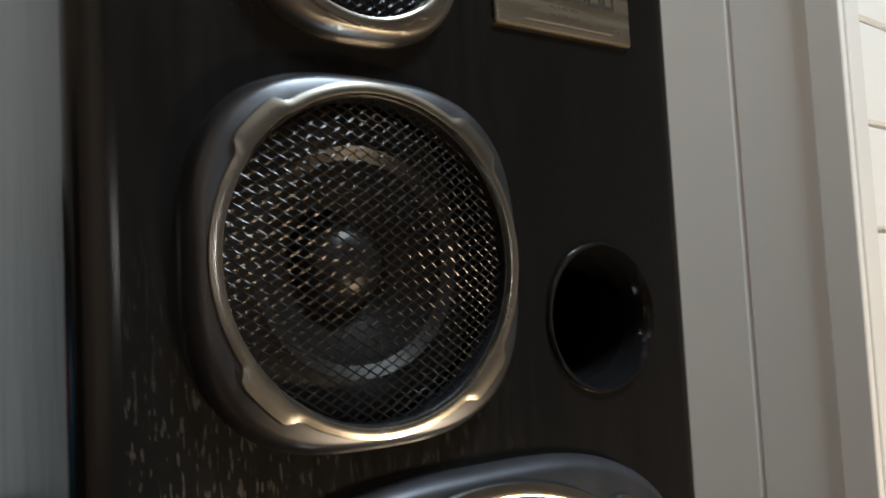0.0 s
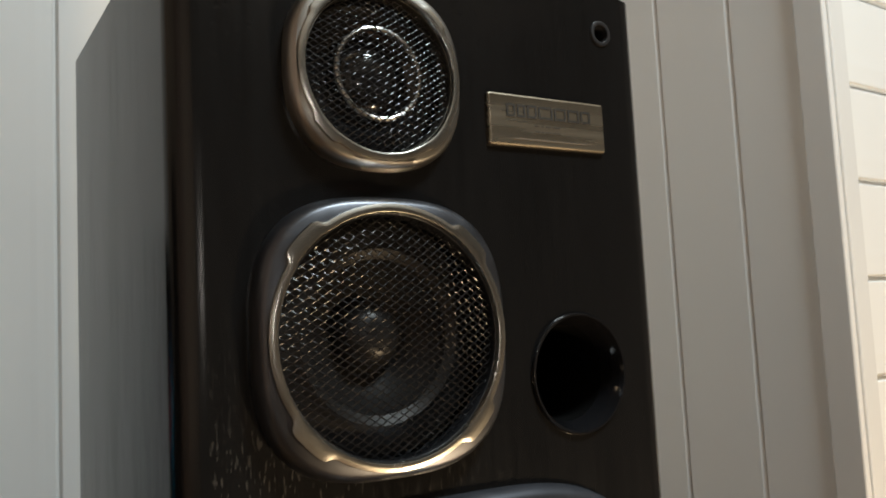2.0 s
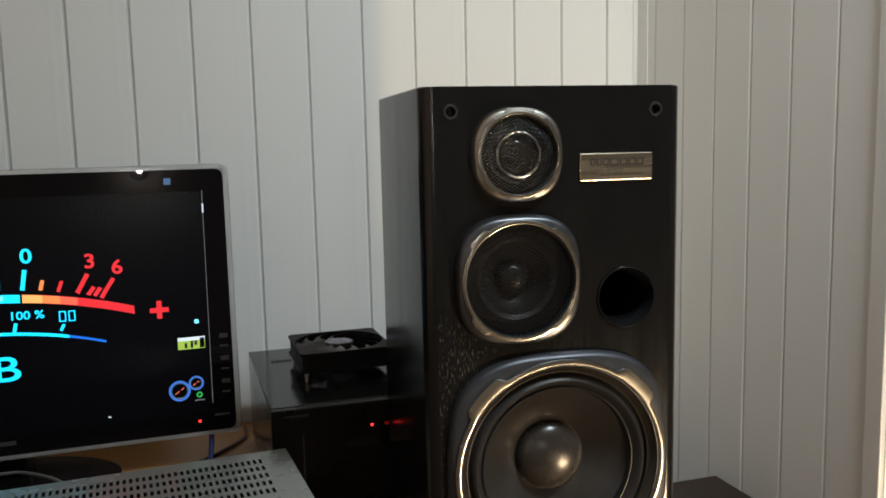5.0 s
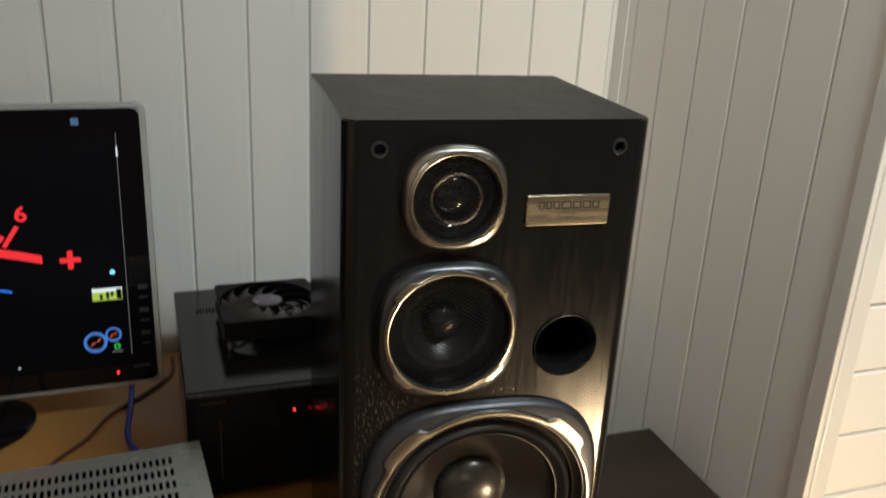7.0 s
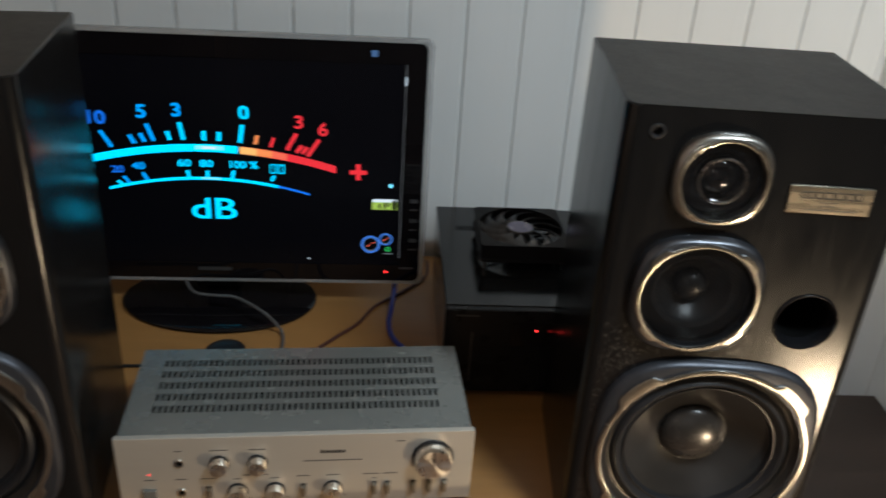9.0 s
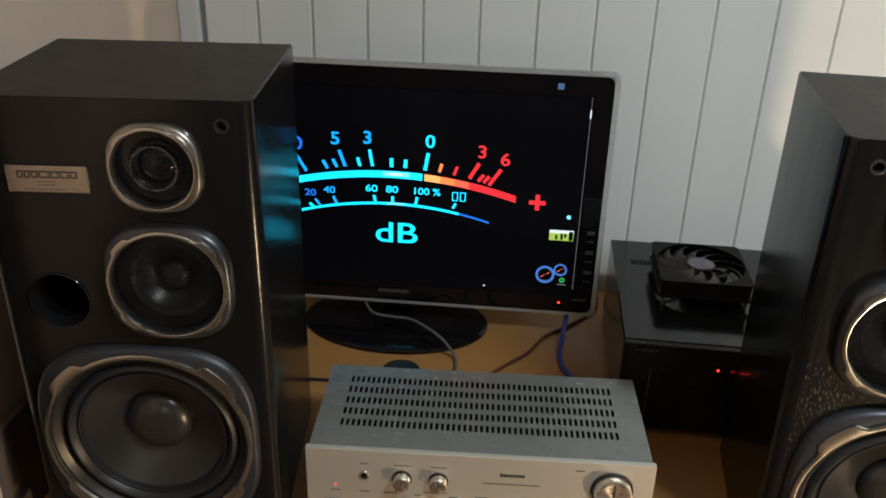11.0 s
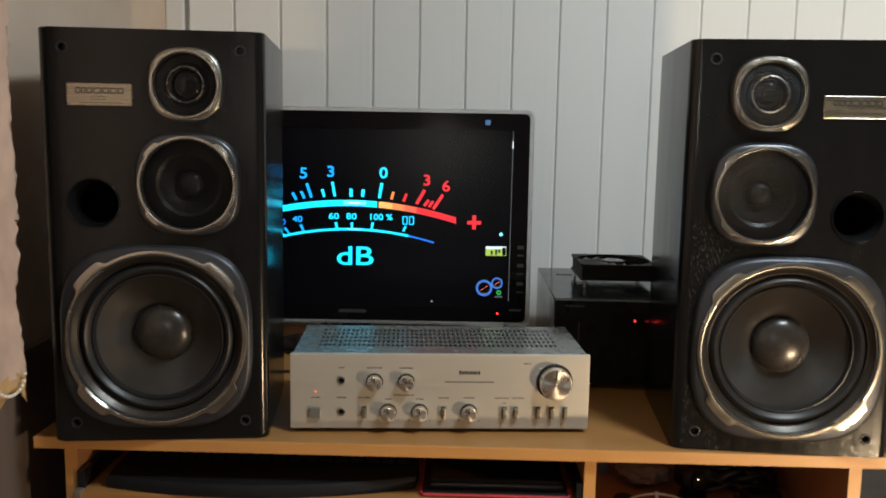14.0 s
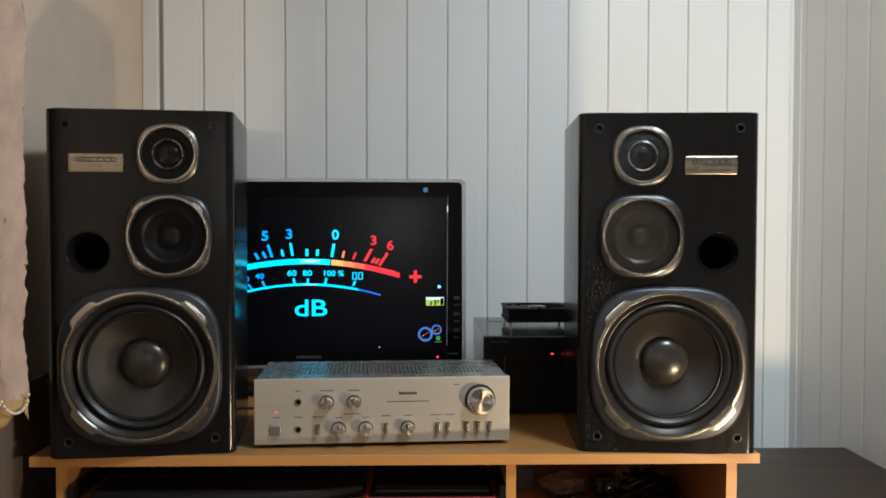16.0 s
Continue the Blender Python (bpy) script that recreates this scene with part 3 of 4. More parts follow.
        part("bar", join(box(x, x + e, -0.0029, -0.0025, z0, z1), box(a - e, a, -0.0029, -0.0025, z0, z1), box(x + e, a - e, -0.0029, -0.0025, z1 - e, z1), box(x + e, a - e, -0.0029, -0.0025, z0, z0 + e)), "ink", b)
        x = a + 0.0012
    for x0, x1 in ((-0.0110, -0.0072), (-0.0060, -0.0042), (-0.0030, 0.0010), (0.0022, 0.0080)):
        part("bar", join(box(px + x0, px + x1, -0.0029, -0.0025, pz - 0.0030, pz - 0.0022), box(px + x0, px + x1, -0.0029, -0.0025, pz - 0.0065, pz - 0.0057)), "ink_model", b)
    part("bar", box(px - 0.026, px + 0.030, -0.0029, -0.0025, pz - 0.0112, pz - 0.0104), "ink_faint", b)
    return sp


TOP = 0.75
speaker(pose(0.478, -0.0443, TOP, 0, 0, -4.0), 1, "tall black three-way loudspeaker, warm lamp light on its front")
speaker(pose(-0.3870, -0.0500, TOP, 0, 0, 6.7), -1, "tall black three-way loudspeaker beside the pink curtain")

# ---- desk ----
desk = thing("desk", pose(0, 0, 0), "beech laminate computer desk with keyboard shelf and open compartment", "desk")
part("tabletop", box(-0.572, 0.634, -0.046, 0.690, TOP - 0.018, TOP, 0.0015), "desk", desk, "beech laminate top")
part("edge_band", box(-0.573, 0.635, -0.0475, -0.0455, TOP - 0.0178, TOP - 0.0008, 0.0006), "desk_edge", desk)
for x0, x1, y0 in ((-0.536, -0.519, -0.030), (0.211, 0.227, -0.036), (0.581, 0.598, -0.040)):
    side = part("side_panel", box(x0, x1, y0, 0.660, 0.0, TOP - 0.018, 0.001), "desk_inner", desk)
    part("edge_band", box(x0 - 0.0003, x1 + 0.0003, y0 - 0.0015, y0 + 0.0005, 0.002, TOP - 0.019), "desk_edge", side)
part("keyboard_shelf", box(-0.512, 0.204, -0.046, 0.330, 0.649, 0.667, 0.0015), "desk", desk, "pull-out beech shelf")
for x, s in ((-0.5185, 1), (0.2105, -1)):
    rail = part("drawer_rail", box(min(x, x + s * 0.010), max(x, x + s * 0.010), -0.035, 0.33, 0.664, 0.694, 0.001), "black_metal", desk, "black steel shelf rail")
    part("end_cap", box(min(x, x + s * 0.012), max(x, x + s * 0.012), -0.050, -0.034, 0.647, 0.670, 0.002), "ink_faint", rail, "small grey plastic stop")
part("compartment_shelf", box(0.2275, 0.5805, -0.030, 0.660, 0.590, 0.606, 0.001), "desk_inner", desk)
part("back_panel", box(-0.518, 0.580, 0.655, 0.668, 0.30, TOP - 0.019), "desk_inner", desk)
part("lower_shelf", box(-0.518, 0.2105, 0.05, 0.655, 0.30, 0.316), "desk_inner", desk)
part("grommet", turned([(0.032, 0.0), (0.032, 0.003), (0.028, 0.004), (0.024, 0.002), (0.0, 0.002)], 32), "black_plastic", desk, "black cable grommet", smooth=True, m=Matrix.Translation((-0.150, 0.345, TOP)))

# ---- amplifier ----
AW, AD, AZ0, AZ1 = 0.4365, 0.178, 0.0065, 0.118


def amplifier(m):
    amp = thing("amplifier", m, "silver stereo amplifier with aluminium knobs on the beech desk", "amplifier")
    z0, z1 = AZ0, AZ1
    part("front_panel", box(0, AW, -0.008, 0.0, z0, z1, 0.001), "alu", amp, "brushed aluminium front panel")
    part("chassis", join(box(0.004, AW - 0.004, 0.0, AD, z0 + 0.001, z0 + 0.004), box(0.004, 0.0055, 0.0, AD, z0 + 0.004, z1 - 0.0016), box(AW - 0.0055, AW - 0.004, 0.0, AD, z0 + 0.004, z1 - 0.0016), box(0.0055, AW - 0.0055, AD - 0.002, AD, z0 + 0.004, z1 - 0.0016)), "cover", amp)
    # Black block filling the case; it paints the shade seen through the slots.
    part("inside_shade", box(0.008, AW - 0.008, 0.006, AD - 0.006, z0 + 0.006, z1 - 0.012), "void", amp)
    # cover with five rows of slots
    xs, cols = [0.004], 50
    pitch = 0.364 / cols
    for i in range(cols):
        xs += [0.036 + i * pitch, 0.036 + i * pitch + pitch * 0.52]
    xs.append(AW - 0.004)
    ys = [0.0]
    for j in range(5):
        ys += [0.041 + j * 0.0242, 0.041 + j * 0.0242 + 0.0150]
    ys.append(AD)
    bm = bmesh.new()
    grid = [[bm.verts.new((x, y, z1 - 0.0005)) for x in xs] for y in ys]
    for j in range(len(ys) - 1):
        for i in range(len(xs) - 1):
            if j % 2 and i % 2:
                continue
            bm.faces.new((grid[j][i], grid[j][i + 1], grid[j + 1][i + 1], grid[j + 1][i]))
    r = bmesh.ops.extrude_face_region(bm, geom=bm.faces[:])
    bmesh.ops.translate(bm, vec=(0, 0, -0.0012), verts=[v for v in r["geom"] if isinstance(v, bmesh.types.BMVert)])
    bmesh.ops.recalc_face_normals(bm, faces=bm.faces)
    part("top_cover", bm, "cover", amp, "grey enamelled cover with five rows of slots")
    Z = lambda z: z - TOP

    def knob(u, z, r, deep):
        k = part("knob", lathe([(r * 1.0, -0.008), (r * 1.0, -0.008 - deep * 0.75), (r * 0.93, -0.008 - deep), (r * 0.80, -0.008 - deep - 0.0004), (0, -0.008 - deep + 0.0006)], 40, u, Z(z)), "knob", amp, "turned aluminium knob", smooth=True)
        part("collar", lathe([(r * 1.14, -0.0082), (r * 1.12, -0.0105), (r * 1.0, -0.0105)], 40, u, Z(z)), "black_plastic", k)
        part("pointer", box(u - r * 0.05, u + r * 0.05, -0.009 - deep, -0.0082 - deep, Z(z) + r * 0.15, Z(z) + r * 0.9), "ink", k)
    for u, z in ((0.122, 0.827), (0.168, 0.827), (0.142, 0.7815), (0.188, 0.7815), (0.260, 0.7815)):
        knob(u, z, 0.0110, 0.014)
    knob(0.385, 0.828, 0.0235, 0.017)
    part("dial_mark", lathe([(0.0255, -0.0081), (0.0252, -0.0087), (0.0245, -0.0081)], 48, 0.385, Z(0.828)), "ink_grey", amp)
    for u in (0.107, 0.223, 0.312, 0.329, 0.362, 0.382, 0.402):
        s = part("switch_slot", box(u - 0.0036, u + 0.0036, -0.0084, -0.0078, Z(0.7720), Z(0.7900)), "ink", amp)
        part("lever", box(u - 0.0027, u + 0.0027, -0.0150, -0.0080, Z(0.7735), Z(0.7885), 0.0007), "lever", s, "small metal lever")
    part("power_button", box(0.0280, 0.0440, -0.0125, -0.008, Z(0.7725), Z(0.7885), 0.0008), "cover", amp, "square grey power button")
    part("power_light", lathe([(0.0011, -0.008), (0.0008, -0.0088), (0, -0.0090)], 12, 0.037, Z(0.8115)), "led_red", amp, "small red power light")
    for u, z in ((0.074, 0.829), (0.074, 0.782)):
        j = part("jack", lathe([(0.0060, -0.008), (0.0056, -0.0100), (0.0036, -0.0100), (0.0034, -0.0085)], 24, u, Z(z)), "steel", amp, "headphone jack", smooth=True)
        part("jack_hole", lathe([(0.0035, -0.0086), (0, -0.0085)], 20, u, Z(z)), "void", j)
    # lettering as bars
    for u, z, wd, hg in (*((0.2465 + 0.0039 * q, 0.8405 + (0.0004 if q else 0.0008), 0.0031, 0.0046 if q else 0.0056) for q in range(8)), (0.260, 0.8270, 0.072, 0.0017), (0.074, 0.8475, 0.009, 0.0015), (0.122, 0.8475, 0.022, 0.0016), (0.168, 0.8475, 0.020, 0.0016),
                         (0.037, 0.8030, 0.013, 0.0015), (0.074, 0.8030, 0.014, 0.0015), (0.107, 0.8030, 0.017, 0.0015), (0.142, 0.8010, 0.010, 0.0014), (0.188, 0.8010, 0.012, 0.0014),
                         (0.165, 0.8070, 0.030, 0.0014), (0.223, 0.8030, 0.016, 0.0015), (0.260, 0.8030, 0.016, 0.0015), (0.308, 0.8030, 0.021, 0.0015), (0.332, 0.8030, 0.018, 0.0015), (0.344, 0.8550, 0.011, 0.0015), (0.312, 0.7955, 0.006, 0.0012)):
        part("bar", box(u - wd / 2, u + wd / 2, -0.0083, -0.0079, Z(z) - hg / 2, Z(z) + hg / 2), "ink" if hg > 0.004 else "ink_grey", amp)
    for cxk, czk, rr in [(0.142, 0.7815, 0.0150), (0.188, 0.7815, 0.0150), (0.260, 0.7815, 0.0150)]:
        for sgn in (-1, 1):
            part("bar", box(cxk + sgn * rr - 0.001, cxk + sgn * rr + 0.001, -0.0083, -0.0079, Z(czk) - 0.0135, Z(czk) - 0.0120), "ink_grey", amp)
    for x, y in ((0.04, 0.02), (AW - 0.04, 0.02), (0.04, AD - 0.03), (AW - 0.04, AD - 0.03)):
        part("foot", turned([(0, 0), (0.013, 0.0), (0.014, 0.002), (0.014, AZ0 + 0.002), (0, AZ0 + 0.002)], 20), "black_plastic", amp, m=Matrix.Translation((x, y, 0)))
    return amp


amplifier(pose(-0.2145, 0.0005, TOP, 0, 0, 3.6))

# ---- monitor ----
MX, MY, MZ = -0.185, 0.4835, 1.0185
SLOPE_X, SLOPE_Z = 0.02328, 0.03324


def monitor():
    mon = thing("monitor", pose(MX, MY + 0.03, TOP), "wide black glossy monitor showing a glowing decibel meter", "monitor")
    face = Matrix.Translation((0, -0.03, MZ - TOP)) @ pose(0, 0, 0, -math.degrees(math.atan(SLOPE_Z)), 0, math.degrees(math.atan(SLOPE_X)))
    hw, hh = 0.3465, 0.2100
    P = lambda name, bm, mat, parent=mon, label="", smooth=False: part(name, bm, mat, parent, label, smooth, face)
    P("rim", loops([[(x, y, z) for x, z in rounded(hw + 0.0025 + o, hh + o * (1 if o < 0.001 else 0.8), 0.012)] for o, y in ((-0.0030, -0.0014), (0.0005, -0.0014), (0.0042, -0.0008), (0.0056, 0.001), (0.0056, 0.006), (-0.003, 0.007))]), "clear_rim", mon, "clear acrylic edge")
    sx, st, sb = hw - 0.0318, hh - 0.036, -hh + 0.033
    P("frame", join(box(-hw, hw, -0.001, 0.010, st, hh - 0.0025), box(-hw, hw, -0.001, 0.010, -hh + 0.0025, sb), box(-hw, -sx, -0.001, 0.010, sb, st), box(sx, hw, -0.001, 0.010, sb, st)), "gloss_black", mon, "glossy black frame")
    P("housing", box(-hw + 0.012, hw - 0.012, 0.0105, 0.055, -hh + 0.012, hh - 0.012, 0.012, 3), "black_plastic", mon)
    scr = P("screen", box(-sx, sx, 0.0015, 0.009, sb, st), "screen", mon, "dark screen with a cyan and red meter")
    # world place on the glass -> place on the screen
    G = lambda x, z: (x - MX, z - MZ)
    Y = 0.0010

    def stroke(x0, z0, x1, z1, w, mat, y=Y):
        a, b = G(x0, z0), G(x1, z1)
        P("stroke", bar(*a, *b, w, y), mat, scr)

    def word(text, size, x, z, mat, spread=1.12):
        P("figure", letters(text, size, *G(x, z), Y, spread), mat, scr)

    def arc(x0, x1, zc, drop, mid_x, half, w, mat, y=Y):
        """A stroke along z = zc - drop * ((x - mid_x) / half)^2."""
        up, down = [], []
        for i in range(25):
            x = x0 + (x1 - x0) * i / 24
            z = zc - drop * ((x - mid_x) / half) ** 2
            gx, gz = G(x, z)
            up.append((gx, gz + w / 2)), down.append((gx, gz - w / 2))
        bm = bmesh.new()
        a = [bm.verts.new((x, y, z)) for x, z in down]
        b = [bm.verts.new((x, y, z)) for x, z in up]
        for i in range(24):
            bm.faces.new((a[i], a[i + 1], b[i + 1], b[i]))
        P("scale_arc", bm, mat, scr)
    MID = -0.190
    arc(-0.400, -0.138, 1.0455, 0.0315, MID, 0.209, 0.0125, "cyan")
    arc(-0.135, 0.019, 1.0455, 0.0315, MID, 0.209, 0.0125, "red_px")
    arc(-0.135, -0.108, 1.0455, 0.0315, MID, 0.209, 0.0120, "amber_px", Y - 0.0003)
    arc(-0.110, -0.084, 1.0455, 0.0315, MID, 0.209, 0.0116, "orange_px", Y - 0.0002)
    arc(-0.086, -0.060, 1.0455, 0.0315, MID, 0.209, 0.0110, "coral_px", Y - 0.0001)
    arc(-0.205, -0.160, 1.0462, 0.0315, MID, 0.209, 0.0070, "ice_px", Y - 0.0003)
    arc(-0.194, -0.172, 1.0462, 0.0315, MID, 0.209, 0.0040, "white_px_glint", Y - 0.0005)
    arc(-0.345, -0.075, 0.9935, 0.0240, MID, 0.165, 0.0050, "cyan")
    arc(-0.075, -0.024, 0.9935, 0.0240, MID, 0.165, 0.0036, "blue_px")
    arc(-0.198, -0.167, 0.9937, 0.0240, MID, 0.165, 0.0034, "ice_px", Y - 0.0003)
    for x0, z0, x1, z1, w, mat in ((-0.278, 1.083, -0.268, 1.055, 0.0055, "azure_px"), (-0.227, 1.087, -0.222, 1.058, 0.0055, "cyan"), (-0.129, 1.086, -0.134, 1.056, 0.0062, "cyan"),
                                   (-0.306, 1.064, -0.298, 1.050, 0.0055, "azure_px"), (-0.289, 1.067, -0.282, 1.053, 0.0055, "azure_px"), (-0.247, 1.072, -0.243, 1.057, 0.0055, "cyan"),
                                   (-0.190, 1.074, -0.190, 1.058, 0.0065, "cyan"), (-0.166, 1.073, -0.167, 1.058, 0.0065, "cyan"), (-0.350, 1.070, -0.334, 1.043, 0.0050, "azure_px"),
                                   (-0.106, 1.069, -0.110, 1.054, 0.0055, "orange_px"), (-0.080, 1.066, -0.086, 1.050, 0.0050, "red_px"), (-0.044, 1.074, -0.060, 1.046, 0.0065, "red_px"),
                                   (-0.036, 1.054, -0.045, 1.042, 0.0060, "red_px"), (-0.027, 1.052, -0.036, 1.040, 0.0060, "red_px"), (-0.008, 1.065, -0.027, 1.036, 0.0062, "red_px"),
                                   (-0.290, 1.001, -0.283, 0.987, 0.0048, "azure_px"), (-0.220, 1.007, -0.217, 0.993, 0.0050, "cyan"), (-0.188, 1.007, -0.188, 0.994, 0.0050, "cyan"),
                                   (-0.146, 1.008, -0.149, 0.994, 0.0050, "cyan"), (-0.081, 1.001, -0.086, 0.991, 0.0045, "cyan"), (-0.321, 0.994, -0.312, 0.982, 0.0042, "azure_px"), (-0.331, 0.986, -0.322, 0.978, 0.0048, "cyan"),
                                   (0.041, 1.0105, 0.069, 1.0105, 0.0075, "red_px"), (0.055, 1.025, 0.055, 0.997, 0.0075, "red_px")):
        stroke(x0, z0, x1, z1, w, mat)
    word("10", 0.030, -0.356, 1.090, "blue_px")
    word("5", 0.030, -0.284, 1.102, "azure_px")
    word("3", 0.030, -0.230, 1.106, "azure_px")
    word("0", 0.030, -0.126, 1.105, "cyan")
    word("3", 0.030, -0.040, 1.092, "red_px")
    word("6", 0.030, -0.002, 1.081, "red_px")
    word("20", 0.0165, -0.329, 1.0050, "blue_px", 1.2)
    word("40", 0.0165, -0.296, 1.0115, "azure_px", 1.2)
    word("60", 0.0170, -0.224, 1.0185, "cyan", 1.25)
    word("80", 0.0170, -0.189, 1.0185, "cyan", 1.25)
    word("100 %", 0.0170, -0.131, 1.0180, "cyan", 1.15)
    for x in (-0.0825, -0.0695):
        stroke(x - 0.0040, 1.0195, x - 0.0040, 1.0060, 0.0020, "cyan"), stroke(x + 0.0040, 1.0195, x + 0.0040, 1.0060, 0.0020, "cyan")
        stroke(x - 0.0050, 1.0200, x + 0.0050, 1.0200, 0.0018, "cyan"), stroke(x - 0.0050, 1.0055, x + 0.0050, 1.0055, 0.0018, "cyan")
    word("dB", 0.0530, -0.1815, 0.9385, "cyan", 1.34)
    # small desktop icons
    P("icon", flat([G(0.073, 1.213), G(0.083, 1.213), G(0.083, 1.203), G(0.073, 1.203)], -0.0016), "steel_px", mon)
    P("icon", lathe([(0.0038, Y), (0, Y - 0.0002)], 20, *G(0.109, 0.988)), "ice_px", scr)
    P("icon", flat([G(0.079, 0.9635), G(0.120, 0.9635), G(0.120, 0.9450), G(0.079, 0.9450)], Y), "lime_px", scr)
    P("icon", flat([G(0.079, 0.9640), G(0.120, 0.9640), G(0.120, 0.9585), G(0.079, 0.9585)], Y - 0.0002), "white_px_glint", scr)
    P("icon", flat([G(0.112, 0.9620), G(0.119, 0.9620), G(0.119, 0.9460), G(0.112, 0.9460)], Y - 0.0004), "screen", scr)
    for x, z, s in ((0.091, 0.947, 0.008), (0.100, 0.947, 0.011), (0.106, 0.951, 0.007)):
        P("icon", flat([G(x - 0.002, z), G(x + 0.002, z), G(x + 0.002, z + s), G(x - 0.002, z + s)], Y - 0.0004), "ink", scr)
    for x, z, r in ((0.0775, 0.880, 0.0165), (0.1030, 0.890, 0.0115)):
        g = P("gauge_icon", lathe([(r, Y - 0.0001), (r * 0.70, Y - 0.0001)], 32, *G(x, z)), "steel_px", scr)
        P("gauge_ring", lathe([(r * 0.99, Y - 0.0003), (r * 0.80, Y - 0.0003)], 32, *G(x, z)), "rim_px", scr)
        stroke(x - r * 0.42, z - r * 0.30, x - r * 0.05, z - r * 0.02, 0.0013, "coral_px", Y - 0.0003)
        stroke(x + r * 0.12, z + r * 0.08, x + r * 0.42, z + r * 0.26, 0.0013, "coral_px", Y - 0.0003)
        stroke(x - r * 0.3, z - r * 0.68, x + r * 0.3, z - r * 0.68, 0.0016, "grey_px_glint", Y - 0.0003)
    P("icon", lathe([(0.0050, Y - 0.0002), (0.0022, Y - 0.0002)], 10, *G(0.1070, 0.8710)), "green_px", scr)
    stroke(0.0995, 0.8625, 0.1145, 0.8625, 0.0020, "grey_px_glint")
    # Glowing line and dash painted for the reflection along the frame's inner edge.
    stroke(0.1285, 1.198, 0.1265, 0.855, 0.0010, "grey_px_glint", Y - 0.0004)
    stroke(0.1284, 1.172, 0.1283, 1.158, 0.0022, "white_px_glint", Y - 0.0006)
    stroke(-0.029, 0.8515, -0.025, 0.8510, 0.0018, "white_px_glint")
    # frame marks
    P("bar", flat([G(-0.213, 0.8330), G(-0.158, 0.8330), G(-0.158, 0.8265), G(-0.213, 0.8265)], -0.0014), "ink_dim", mon)
    P("power_light", lathe([(0.0022, -0.0012), (0, -0.0016)], 12, *G(0.105, 0.8285)), "led_red", mon, "small red power light")
    for i, z in enumerate((0.962, 0.944, 0.926, 0.907, 0.889, 0.870)):
        P("bar", flat([G(0.142, z + 0.004), G(0.155, z + 0.004), G(0.155, z - 0.003 + (i % 2) * 0.004), G(0.142, z - 0.003 + (i % 2) * 0.004)], -0.0014), "ink_dim", mon)
    P("bar", flat([G(0.128, 0.838), G(0.152, 0.838), G(0.152, 0.834), G(0.128, 0.834)], -0.0014), "ink_dim", mon)
    # stand
    part("neck", join(box(-0.030, 0.030, 0.012, 0.040, 0.012, 0.20, 0.006)), "black_plastic", mon)
    bm = turned([(0, 0.001), (0.160, 0.001), (0.168, 0.003), (0.168, 0.006), (0.160, 0.0095), (0.09, 0.013), (0.035, 0.016), (0, 0.016)], 72)
    part("base", bm, "gloss_black", mon, "glossy black oval base", smooth=True, m=Matrix.Translation((0, -0.010, 0)) @ Matrix.Diagonal((1, 0.66, 1, 1)))
    return mon


monitor()

# ---- receiver and fan behind the speaker ----
rec = thing("receiver", pose(0.193, 0.2415, TOP), "black hi-fi receiver with a red standby light", "receiver")
part("cover", box(0, 0.42, 0.012, 0.350, 0.010, 0.157, 0.002), "black_metal", rec, "black enamelled cover")
part("front_panel", box(0, 0.42, 0.0, 0.0125, 0.010, 0.156, 0.002), "satin_black", rec, "glossy black front panel")
part("logo_bar", box(0.017, 0.050, -0.0006, 0.0004, 0.1450, 0.1478), "ink_dim", rec)
part("standby_light", lathe([(0.0022, 0.0002), (0.0016, -0.0012), (0, -0.0016)], 12, 0.137, 0.1225), "led_red", rec, "small red standby light")
part("display_mark", box(0.155, 0.170, -0.0005, 0.0004, 0.1205, 0.1245), "led_dim", rec)
part("display_window", box(0.10, 0.34, -0.0004, 0.0003, 0.095, 0.136), "port", rec)
# Grey strip painted for the upright glint on the glossy door.
part("door_glint", box(0.041, 0.0425, -0.0008, 0.0003, 0.030, 0.118), "ink_grey", rec)
for x in (0.05, 0.37):
    for y in (0.04, 0.31):
        part("foot", turned([(0, 0), (0.018, 0.0), (0.018, 0.0105), (0, 0.0105)], 20), "black_plastic", rec, m=Matrix.Translation((x, y, 0)))
for k in range(7):
    part("vent_slot", box(0.030 + k * 0.0048, 0.0325 + k * 0.0048, 0.255, 0.272, 0.1567, 0.1573), "void", rec)

fan = thing("cooling_fan", pose(0.322, 0.4310, TOP + 0.157, 0, 0, 0.5), "square black cooling fan with swept blades standing on screws", "fan")
s, zb, zt = 0.0705, 0.0140, 0.0437
n = 48
outer = [(max(-s, min(s, 1.41 * s * math.cos(2 * math.pi * (i + 0.5) / n))), max(-s, min(s, 1.41 * s * math.sin(2 * math.pi * (i + 0.5) / n)))) for i in range(n)]
inner = [(0.0688 * math.cos(2 * math.pi * (i + 0.5) / n), 0.0688 * math.sin(2 * math.pi * (i + 0.5) / n)) for i in range(n)]
part("frame", loops([[(x, y, zb) for x, y in inner], [(x, y, zb) for x, y in outer], [(x, y, zb + 0.004) for x, y in outer], [(x * 0.965, y * 0.965, zb + 0.005) for x, y in outer], [(x * 0.965, y * 0.965, zt - 0.005) for x, y in outer], [(x, y, zt - 0.004) for x, y in outer], [(x, y, zt) for x, y in outer], [(x, y, zt) for x, y in inner], [(x, y, zb) for x, y in inner]]), "matt_black", fan, "square black plastic frame")
hub = part("hub", turned([(0.0, zb + 0.002), (0.0225, zb + 0.002), (0.0230, zt - 0.003), (0.0220, zt - 0.001), (0.0, zt - 0.001)], 40), "smoke", fan, smooth=True)
